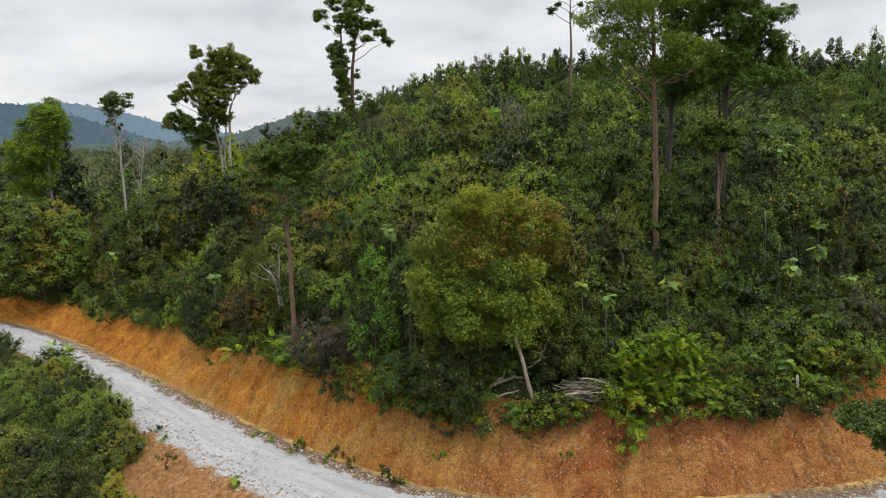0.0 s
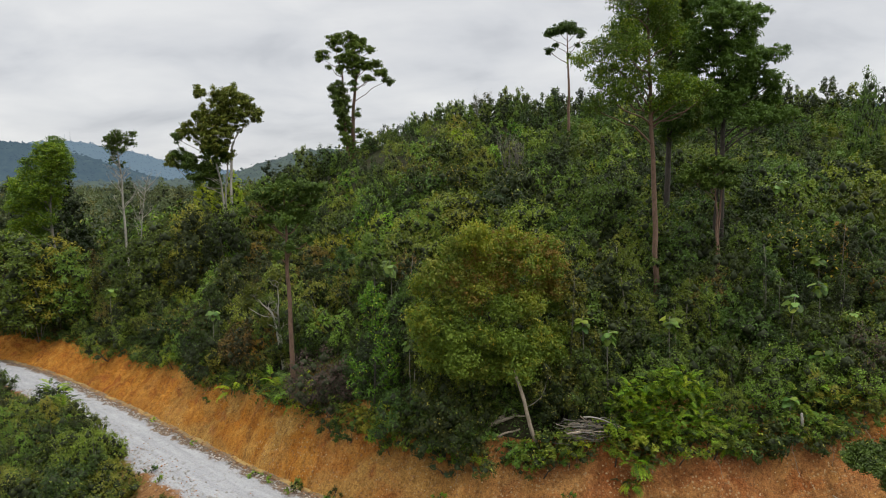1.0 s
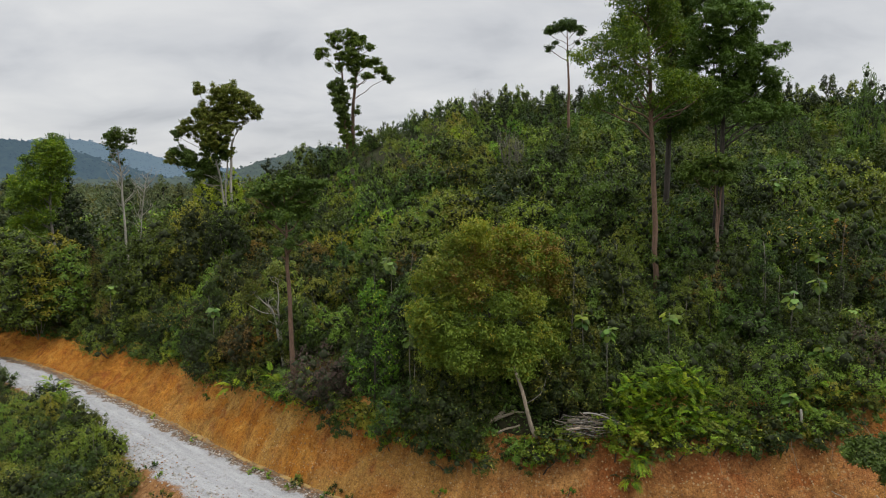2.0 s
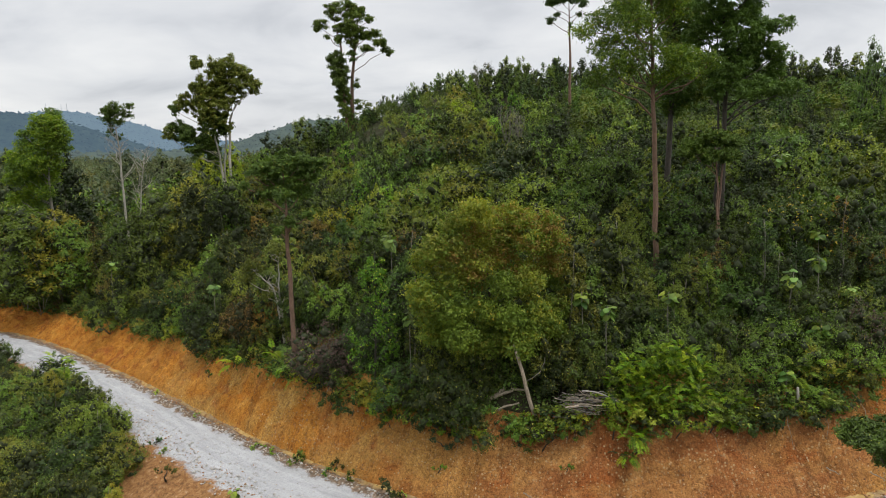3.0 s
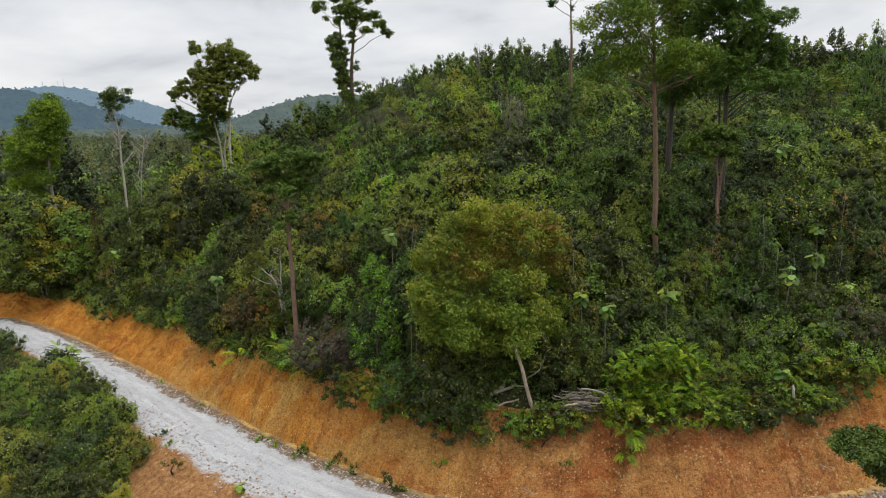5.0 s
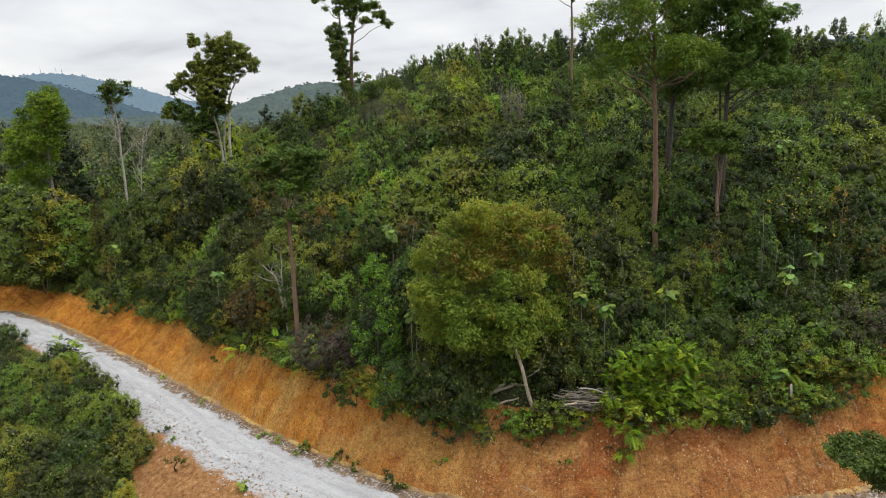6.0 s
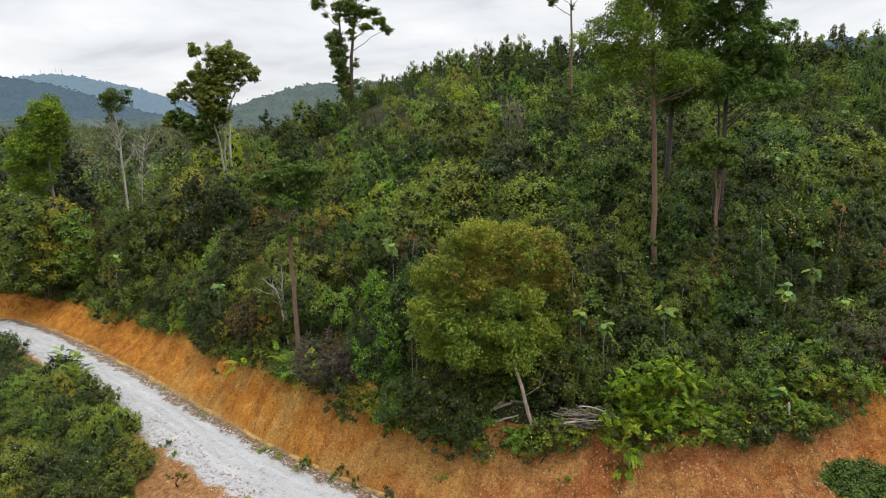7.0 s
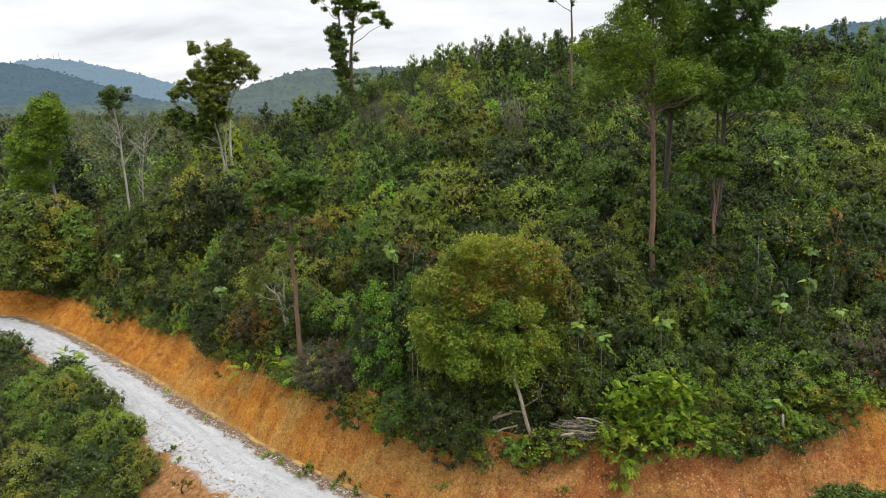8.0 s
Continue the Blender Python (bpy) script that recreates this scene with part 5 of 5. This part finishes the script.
for i, (x, y, top, size, count, k) in enumerate([
        (-9.0, 71.0, 15.8, 1.15, 12, 0), (-5.3, 64.0, 16.3, 1.1, 12, 0), (10.2, 46.5, 14.5, 0.85, 11, 0), (12.2, 46.5, 13.5, 0.8, 10, 0), (17.1, 47.8, 14.2, 0.85, 11, 1),
        (27.1, 49.0, 15.5, 0.95, 12, 0), (28.4, 47.0, 11.9, 1.0, 12, 0), (30.7, 52.0, 16.2, 0.9, 11, 0), (-2.5, 48.0, 12.5, 0.7, 10, 1), (0.7, 46.9, 8.4, 0.55, 9, 0),
        (24.3, 43.6, 9.5, 0.75, 10, 0), (38.9, 75.0, 24.0, 1.1, 10, 0), (-26, 72, 9.5, 0.9, 10, 0), (-48, 92, 8.5, 1.1, 10, 0), (34, 58, 17.5, 0.9, 10, 0), (32.5, 50.5, 14.2, 0.8, 10, 0)]):
    broadleaf(x, y, top, 0.72 * size, count + 6, k, 200 + i)
    if i != 10:
        settle(YOUNG[i % 3], USED, x + 0.3, y + 0.9, max(0.45, 0.84 * (top - at_ground(x, y)) / 7.2), 1.0, 1.3 * i, leaf_mat=[LEAF_GREEN, LEAF_DARK, LEAF_OLIVE][i % 3])
        settle(SHRUBS[i % 4], USED, x - 0.5, y - 0.8, max(0.4, 0.7 * (top - at_ground(x, y)) / 4.4), 1.0, 1.9 * i, leaf_mat=[LEAF_DARK, LEAF_GREEN][i % 2])

broadleaf(-15.4, 44.1, at_ground(-15.4, 44.1) + 0.75, 0.42, 14, 1, 240, "small green seedling growing out of the stone track")


def frond_mesh(material, rng):
    """An arching frond with slim leaflets in pairs, along x."""
    b = Buf()
    s = np.linspace(0, 1, 9)
    path = np.column_stack([1.5 * s, np.zeros(9), 0.75 * s - 1.0 * s ** 2.2])
    b.add(*tube(path, 0.014 * (1.15 - s), 4))
    for k in range(2, 15):
        f = k / 15
        p = np.array([np.interp(f, s, path[:, i]) for i in range(3)])
        for side in (-1, 1):
            ln = 0.50 * (1 - 0.45 * f) * rng.uniform(0.8, 1.2)
            w = np.array([0.55, side * 0.85, -0.12 + rng.normal(0, 0.15)])
            w = w / np.linalg.norm(w)
            q = np.cross(w, [0, 0, 1.0])
            q = q / np.linalg.norm(q) * ln * 0.15
            m = p + w * ln * 0.4 + (0, 0, 0.03)
            b.add(np.array([p, m + q, p + w * ln - (0, 0, 0.06), m - q]), np.array([(0, 2, 1), (0, 3, 2)]))
    return b.mesh("frond", material)


FRONDS = [frond_mesh(LEAF_LIME, np.random.default_rng(k)) for k in range(3)] + [frond_mesh(LEAF_GREEN, np.random.default_rng(9))]


def fern_clump(x, y, count, size, high, kinds, seed, z=None, label="bright green clump of arching feathery fronds", face=None):
    rng = np.random.default_rng(seed)
    z = at_ground(x, y) if z is None else z
    ob = tree_base("fern_clump", label, "fern", x, y, z, "fern clumps")
    for i in range(count):
        fr = part_of("frond", FRONDS[kinds[rng.integers(len(kinds))]], ob)
        a = rng.uniform(0, 6.28) if face is None else rng.normal(face, 0.8)
        r = rng.uniform(0, 1.15) * size
        fr.location = (r * math.cos(a), r * math.sin(a), high * rng.uniform(0.0, 1.0) ** 0.7)
        fr.rotation_euler = (rng.normal(0, 0.25), rng.uniform(-0.9, 0.5), a)
        q = size * rng.uniform(0.7, 1.15)
        fr.scale = (q, q, q)


rngf = np.random.default_rng(299)
for i, x in enumerate((12.3, 13.1, 13.9, 14.6, 15.3, 16.0, 16.8, 17.6, 18.4, 19.6, 21.0)):
    dome = 4.6 * max(1 - ((x - 15.3) / 4.6) ** 2, 0.12)
    fern_clump(x, 43.7 + rngf.normal(0, 0.35), 84, 0.5, max(dome, 0.9), (0, 1, 2), 300 + i)
    if i % 2:
        fern_clump(x, 42.5 + rngf.normal(0, 0.15), 46, 0.5, 0.45 * dome + 0.4, (0, 1, 2, 3), 330 + i)
fern_clump(13.1, 41.9, 20, 0.75, 0.5, (0, 1, 3), 320, label="green fern hanging over the rim of the bank", face=-1.57)
fern_clump(12.6, 41.2, 14, 0.65, 0.2, (0, 3), 321, label="green fern hanging over the rim of the bank", face=-1.57)
for i, (x, y) in enumerate([(-12.6, 56.0), (-15.0, 58.3), (-13.4, 57.2), (-16.6, 60.6), (7.5, 50.0), (19.5, 54.0), (23.0, 55.0), (30.0, 47.5), (25.5, 45.0), (-20.2, 62.5), (28.8, 44.2), (1.5, 46.0), (-2.2, 47.2)]):
    fern_clump(x, y, 20, 0.95, 1.4, (3, 3, 0), 340 + i, label="mid-green clump of arching fronds under the trees")

for i, (x, y, high) in enumerate([(-46.5, 74.5, 3.4), (-43.0, 71.0, 3.0), (-48.5, 77.5, 3.2), (-40.0, 67.5, 2.6), (-44.5, 72.5, 3.6), (-36.0, 62.0, 2.0)]):
    fern_clump(x, y, 26, 0.9, high, (3, 3, 0), 360 + i, label="feathery green sapling at the edge of the roadside scrub")


# spire-shaped sapling, dry purple-brown bush and other plants that stand out by colour
rngs = np.random.default_rng(90)
pointed = young_tree_arrays(rngs, 11.6, 1.75, 80, 5200, 0.19)
pointed[0].tone = [q * 0 + 0.37 for q in pointed[0].tone]
spire = plant("spire_sapling", "dense fresh green sapling with a pointed crown", "tree", pointed, LEAF_FRESH, BARK_DARK)
settle(spire, USED, -5.6, 51.0, 1.08)
twiggy = shrub_arrays(rngs, 4.6, 2.0, 44, 3600, 0.17, 0.42)
twiggy[0].tone = [q * 0 + 0.48 for q in twiggy[0].tone]
drybush = plant("dry_bush", "half-dry purple-brown twiggy bush at the rim", "bush", twiggy, LEAF_PURPLE, BARK_DARK)
settle(drybush, USED, -10.6, 54.4, 1.2)
settle(drybush, USED, 32.3, 46.5, 0.95, 1.2)
settle(drybush, USED, -9.3, 54.0, 0.72)
rusty = plant("rusty_bush", "bush with rust-brown and olive leaves", "bush", shrub_arrays(rngs, 5.2, 1.9, 44, 3200, 0.17, 0.45), LEAF_RUST, BARK_GREY, "rusty bushes")
for x, y, s in [(-20.6, 67.0, 1.25), (8.0, 66, 0.9), (24.0, 57.0, 0.9), (-30, 80, 1.1), (40, 60, 1.0), (14, 62, 0.8), (-18.5, 68, 1.1)]:
    settle(rusty, USED, x, y, s)
for x, y, s in [(1.4, 45.2, 0.8), (-0.6, 46.2, 1.15), (8.4, 46.2, 1.1), (5.6, 47.6, 0.8), (4.4, 48.0, 0.8), (1.0, 46.0, 0.7), (8.6, 45.3, 0.7), (10.2, 45.0, 0.75), (11.8, 44.7, 0.7), (1.6, 46.4, 1.0), (0.2, 45.6, 1.1), (2.6, 47.2, 0.9), (7.9, 46.6, 0.9)]:
    settle(SHRUBS[int(x) % 4], USED, x, y, s, 1.0, x, leaf_mat=[LEAF_OLIVE, LEAF_GREEN, LEAF_OLIVE][int(y * 3) % 3])
golden = plant("golden_bush", "bush with golden yellow new leaves", "bush", shrub_arrays(rngs, 4.6, 1.9, 40, 3400, 0.18), LEAF_YELLOW, BARK_GREY, "golden bushes")
for x, y, s in [(33.3, 61.0, 1.67), (-3.0, 78, 1.2), (-14, 84, 1.2), (25.7, 59.0, 0.8), (2.0, 92, 1.4), (-36, 84, 1.2)]:
    settle(golden, USED, x, y, s)


# ---- dead wood ----
def snag():
    rng = np.random.default_rng(401)
    ob = tree_base("dead_snag", "leaning pale broken tree trunk", "dead tree", 6.8, 44.3, at_ground(6.8, 44.3) - 0.3)
    z = 10.6 - ob.location.z
    part_of("trunk", mesh_of("trunk", *limb(rng, (0, 0, 0), (-1.6, 0.3, z), 0.16, 0.12, 0.012, 11, 9), WOOD_DRY, smooth=True), ob)
    part_of("splinter", mesh_of("splinter", *limb(rng, (-1.6, 0.3, z - 0.1), (-1.75, 0.3, z + 0.5), 0.07, 0.01, 0.02, 4, 5), WOOD_DRY), ob, "splintered broken tip")
    part_of("bare_branch", mesh_of("bare_branch", *limb(rng, (-0.9, 0.2, z * 0.55), (0.9, 0.1, z * 1.02), 0.04, 0.012, 0.09, 7, 5), BARK_GREY, smooth=True), ob)


def logs():
    rng = np.random.default_rng(402)
    for (x0, y0, h0), (x1, y1, h1), r in [((3.4, 46.0, 0.14), (4.6, 46.2, 0.14), 0.2), ((3.7, 45.8, 0.1), (5.2, 45.9, 0.1), 0.15), ((4.0, 44.9, 0.06), (5.6, 45.0, 0.06), 0.09), ((5.1, 46.1, 0.07), (6.2, 46.2, 0.07), 0.1)]:
        z0, z1 = at_ground(x0, y0) + h0, at_ground(x1, y1) + h1
        v, f = limb(rng, (0, 0, 0), (x1 - x0, y1 - y0, z1 - z0), r, r * 0.7, 0.018, 7, 8)
        ob = new("log", mesh_of("log", v, f, WOOD_DRY, smooth=True))
        ob.location = (x0, y0, z0)
        tagged(ob, "cut pale log lying in the brush", "log", "cut logs")


def rim_stub():
    x, y = 24.7, 42.8
    z = at_ground(x, y) - 0.3
    ob = new("broken_stem", mesh_of("broken_stem", *tube([(0.12, 0, 0), (0.03, 0, 0.9), (-0.06, 0, 1.7), (-0.07, 0, 1.78)], [0.11, 0.095, 0.085, 0.03], 9), BARK_PALE, smooth=True))
    ob.location = (x, y, z)
    tagged(ob, "pale broken sapling stem at the top of the bank", "stem")


def brush_pile():
    rng = np.random.default_rng(403)
    x, y = 10.3, 43.3
    z = at_ground(x, y)
    ob = tree_base("brush_pile", "tangled pile of cut grey branches at the rim", "brush pile", x, y, z)
    for k in range(140):
        a = rng.normal(-0.1, 0.5) + (3.14 if k % 2 else 0)
        ln = rng.uniform(0.7, 2.4)
        c = np.array([rng.normal(-0.1, 0.95), rng.normal(0, 0.5), rng.uniform(0.05, 1.5) * rng.uniform(0.6, 1)])
        w = np.array([math.cos(a), math.sin(a) * 0.6, rng.normal(-0.03, 0.2)]) * ln * 0.5
        r = rng.uniform(0.012, 0.045) if k > 6 else rng.uniform(0.06, 0.10)
        part_of("branch", mesh_of("branch", *limb(rng, c - w, c + w, r, r * 0.5, 0.05, 6, 5), (WOOD_DRY, BARK_GREY, BARK_DARK)[k % 3], smooth=True), ob)
    # one long bleached branch arches over the pile to the stump
    s = np.linspace(0, 1, 9)
    arch = np.column_stack([-0.6 + 2.7 * s, -0.3 - 0.3 * s, 1.35 + 0.45 * np.sin(np.pi * (0.25 + 0.75 * s)) - 0.5 * s])
    part_of("arched_branch", mesh_of("arched_branch", *tube(arch, 0.055 - 0.02 * s, 6), BARK_PALE, smooth=True), ob, "long bleached arching branch")
    part_of("stump", mesh_of("stump", *tube([(1.8, 0, -0.3), (1.8, 0, 0.5), (1.85, 0, 1.0)], [0.36, 0.34, 0.36], 10), CLOD, smooth=True), ob, "earthy brown stump")


snag()
logs()
brush_pile()
rim_stub()


def bare_sticks():
    """Leafless bushes, a haze of pale twigs, on the upper slope and at the skyline."""
    rng = np.random.default_rng(404)
    for x, y, high, wide in [(10.3, 103.5, 7.5, 2.0), (11.8, 103.0, 6.5, 1.5), (8.5, 150, 8.0, 3.0)]:
        z = at_ground(x, y)
        b = Buf()
        for k in range(26):
            a = rng.uniform(0, 6.28)
            e = np.array([math.cos(a) * wide * rng.uniform(0.3, 1), math.sin(a) * wide * rng.uniform(0.3, 1), high * rng.uniform(0.7, 1.0)])
            b.add(*limb(rng, rng.normal(0, 0.15, 3) * (1, 1, 0), e, 0.04, 0.012, 0.05, 6, 4))
            for j in range(3):
                m = e * rng.uniform(0.5, 0.95)
                b.add(*limb(rng, m, m + rng.normal(0, 0.4, 3) + (0, 0, 0.5), 0.014, 0.006, 0.05, 4, 3))
        ob = new("leafless_bush", b.mesh("leafless_bush", BARK_GREY))
        ob.location = (x, y, z - 0.1)
        tagged(ob, "leafless bush of thin pale twigs", "bush", "leafless bushes")


bare_sticks()


# ---- the rim, the bank and the road's edges ----
def rim_creepers():
    """Small leafy plants that spill over the rim and hang down the face."""
    rng = np.random.default_rng(405)
    protos = [plant("rim_creeper", "leafy creeper spilling over the top of the bank", "creeper", shrub_arrays(rng, 1.5, 0.8, 12, 420, 0.20, stems=1), LEAF_GREEN, BARK_DARK, "creepers at the rim"),
              plant("rim_creeper", "leafy creeper spilling over the top of the bank", "creeper", shrub_arrays(rng, 1.2, 0.9, 12, 420, 0.17, 0.4, stems=1), LEAF_DARK, BARK_DARK, "creepers at the rim")]
    lo, hi = 24.0, 178.0
    s = lo
    while s < hi:
        i = int(np.argmin(np.abs(RUN - s)))
        w, h = bank_width(RUN[i]), bank_height(RUN[i])
        drop = 0.95 * float(smooth(112, 124, s) * (1 - smooth(136, 143, s))) + 0.3 + 0.55 * float(smooth(136, 143, s) * (1 - smooth(160, 166, s)))
        for k in range(1 if drop < 0.6 else 4):
            d = w + 0.5 - (0.5 + drop) * rng.random() ** 1.8
            x, y = LINE[i, :2] + SIDE[i] * d + rng.normal(0, 0.25, 2)
            if math.hypot(x + 10.2, y - 53.2) < 1.6 or (3.0 < x < 6.4 and y > 44.5):
                continue
            z = LINE[i, 2] + h * min(d / w, 1) ** 0.9 - 0.12
            settle(protos[rng.integers(2)], USED, x, y, rng.uniform(0.7, 1.45), rng.uniform(0.6, 1.0), rng.uniform(0, 6.28), z=z,
                   leaf_mat=[LEAF_GREEN, LEAF_OLIVE, LEAF_WISPY, LEAF_GREEN][rng.integers(4)], tip=(0.35 * -SIDE[i, 1], 0.35 * SIDE[i, 0]))
        s += rng.uniform(0.8, 1.3)


rim_creepers()


def road_level(x, y):
    return from_foot(x, y)[2][0] + 0.03


def bank_tufts():
    rng = np.random.default_rng(406)
    proto = plant("grass_tuft", "small green weed tuft at the foot of the bank", "weed", shrub_arrays(rng, 0.55, 0.35, 6, 110, 0.16, 0.3, stems=1), LEAF_FRESH, BARK_DARK, "weeds by the road")
    for s, d in [(92, -0.9), (103, -0.8), (115.5, -1.3), (117, -0.9), (120.2, -0.5), (124, -0.7), (126.0, -0.3), (131, -0.5), (109.6, -7.0), (107, -6.6), (142.6, 1.6), (133, 1.3), (147.4, 2.3), (99, 2.4), (87, -6.3), (80, -6.2), (76, -6.3), (72, -6.1)]:
        i = int(np.argmin(np.abs(RUN - s)))
        x, y = LINE[i, :2] + SIDE[i] * d
        z = LINE[i, 2] + (bank_height(RUN[i]) * max(d, 0) / bank_width(RUN[i]) if d > 0 else 0.05)
        settle(proto, USED, x, y, rng.uniform(0.8, 1.5), rng.uniform(0.7, 1.2), rng.uniform(0, 6.28), z=z - 0.05)
    for x, y, s in [(-12.2, 49.1, 2.2), (-8.4, 47.9, 1.5), (-3.9, 43.9, 2.4), (-26.2, 52.8, 1.4), (-22.2, 48.1, 1.8)]:
        settle(proto, USED, x, y, s, 1.0, 2.0 * x, z=float(road_level(x, y)), leaf_mat=LEAF_OLIVE, label="larger green weed at the edge of the track")


bank_tufts()


def rubble(name, label, lo, hi, d_of, count, smin, smax, mat, seed):
    """Loose stones and clods, uncountable, along an edge of the road."""
    rng = np.random.default_rng(seed)
    base = np.array([(1, 0, 0), (-1, 0, 0), (0, 1, 0), (0, -1, 0), (0, 0, 1), (0, 0, -1)], float)
    f = np.array([(0, 2, 4), (2, 1, 4), (1, 3, 4), (3, 0, 4), (2, 0, 5), (1, 2, 5), (3, 1, 5), (0, 3, 5)])
    b = Buf()
    for k in range(count):
        i = int(np.searchsorted(RUN, rng.uniform(lo, hi)))
        d = d_of(rng)
        x, y = LINE[i, :2] + SIDE[i] * d
        s = rng.uniform(smin, smax) * rng.uniform(0.4, 1)
        z = float(road_surface(np.array([x]), np.array([y]), RUN[i:i + 1], d, LINE[i:i + 1, 2])[0])
        v = base * rng.uniform(0.6, 1.2, (6, 3)) * s * np.array([1, 1, 0.7])
        b.add(placed(v, x, y, z + 0.15 * s, 1, rng.uniform(0, 6.28)), f, rng.uniform(0.05, 1))
    tagged(new(name, b.mesh(name, mat)), label, "rubble", kind="stuff")


rubble("stone_rubble", "grey and white stones along the inner edge of the track", 60, 175, lambda r: -1.15 + r.normal(0, 0.32), 1500, 0.05, 0.20, STONE, 501)
rubble("stone_rubble", "grey and white stones along the outer edge of the track", 60, 175, lambda r: -6.0 + r.normal(0, 0.9), 2400, 0.05, 0.22, STONE, 502)
rubble("clay_clods", "orange clods of clay fallen from the bank", 40, 175, lambda r: -0.35 + r.normal(0, 0.25), 1300, 0.04, 0.2, CLOD, 503)
rubble("clay_clods", "orange clods and debris below the track", 80, 140, lambda r: -6.8 + r.normal(0, 1.1), 1600, 0.04, 0.15, CLOD, 505)
rubble("track_stones", "small loose stones on the white track", 45, 175, lambda r: r.uniform(-5.5, -1.3), 1200, 0.03, 0.10, STONE, 504)


def bank_stones():
    """Pale stones and dark clods that stick out of the browner face of the cut."""
    rng = np.random.default_rng(506)
    base = np.array([(1, 0, 0), (-1, 0, 0), (0, 1, 0), (0, -1, 0), (0, 0, 1), (0, 0, -1)], float)
    for name, label, mat, count, small, large in (("bank_stones", "pale stones sticking out of the clay bank", OCHRE_STONE, 1900, 0.03, 0.10), ("bank_clods", "dark clay clods on the face of the bank", CLOD, 1500, 0.04, 0.13)):
        b = Buf()
        for k in range(count):
            i = int(np.searchsorted(RUN, rng.uniform(112, 172) if k % 5 else rng.uniform(88, 166)))
            d = float(bank_width(RUN[i])) * rng.uniform(0.03, 0.93)
            x, y = LINE[i, :2] + SIDE[i] * d
            z = float(bank_surface(np.array([x]), np.array([y]), RUN[i:i + 1], d, LINE[i:i + 1, 2])[0])
            q = rng.uniform(small, large) * rng.uniform(0.5, 1)
            b.add(placed(base * rng.uniform(0.6, 1.2, (6, 3)) * q, x, y, z, 1, rng.uniform(0, 6.28)), KNOB_F, rng.uniform(0.05, 1))
        tagged(new(name, b.mesh(name, mat)), label, "stones", kind="stuff")


bank_stones()


def hanging_roots():
    """Bare roots and runners that hang from the rim down the fresh face."""
    rng = np.random.default_rng(407)
    for s in (97, 112, 119.5, 127, 134, 138.2, 143.5, 149, 152.4, 155, 158.6, 161, 164.2):
        i = int(np.argmin(np.abs(RUN - s)))
        w, h = bank_width(RUN[i]), bank_height(RUN[i])
        top = LINE[i, :2] + SIDE[i] * w
        d1 = w - rng.uniform(0.8, 2.4)
        low = LINE[i, :2] + SIDE[i] * d1 + WAY[i] * rng.normal(0, 0.3)
        z0, z1 = LINE[i, 2] + h + 0.2, LINE[i, 2] + h * (d1 / w) ** 0.9 + 0.12
        v, f = limb(rng, (0, 0, 0), (low[0] - top[0], low[1] - top[1], z1 - z0), 0.03, 0.01, 0.05, 8, 5)
        ob = new("hanging_root", mesh_of("hanging_root", v, f, WOOD_DRY, smooth=True))
        ob.location = (top[0], top[1], z0)
        tagged(ob, "thin pale root hanging down the clay bank", "root", "roots on the bank")
    for s, d, ln in ((160.5, 0.8, 0.9), (163.4, 0.35, 1.1), (140, 0.5, 0.6)):
        i = int(np.argmin(np.abs(RUN - s)))
        c = LINE[i, :2] + SIDE[i] * d
        z = LINE[i, 2] + bank_height(RUN[i]) * (d / bank_width(RUN[i])) ** 0.9
        v, f = limb(rng, (-0.5 * ln, 0, 0.35 * ln), (0.5 * ln, 0.05, -0.25 * ln), 0.045, 0.03, 0.03, 5, 6)
        ob = new("stick", mesh_of("stick", v, f, WOOD_DRY, smooth=True))
        ob.location = (c[0], c[1], z + 0.25 * ln)
        tagged(ob, "broken pale stick lying at the foot of the bank", "stick", "sticks on the bank")


hanging_roots()


def dry_grass():
    """A small clearing of dry grass beside the flat-crowned tree."""
    rng = np.random.default_rng(408)
    n = 2600
    x, y = rng.normal(-11.6, 0.8, n), rng.normal(60.2, 0.9, n)
    z = ground_z(x, y) + rng.uniform(0.1, 0.55, n)
    v, f = leaves(rng, np.column_stack([x, y, z]), np.tile([0.0, -0.8, 0.4], (n, 1)), 0.4, 0.12, 0.6, -0.8)
    tagged(new("dry_grass", mesh_of("dry_grass", v, f, LEAF_RUST)), "patch of dry brown grass among the shrubs", "grass", kind="stuff")


dry_grass()
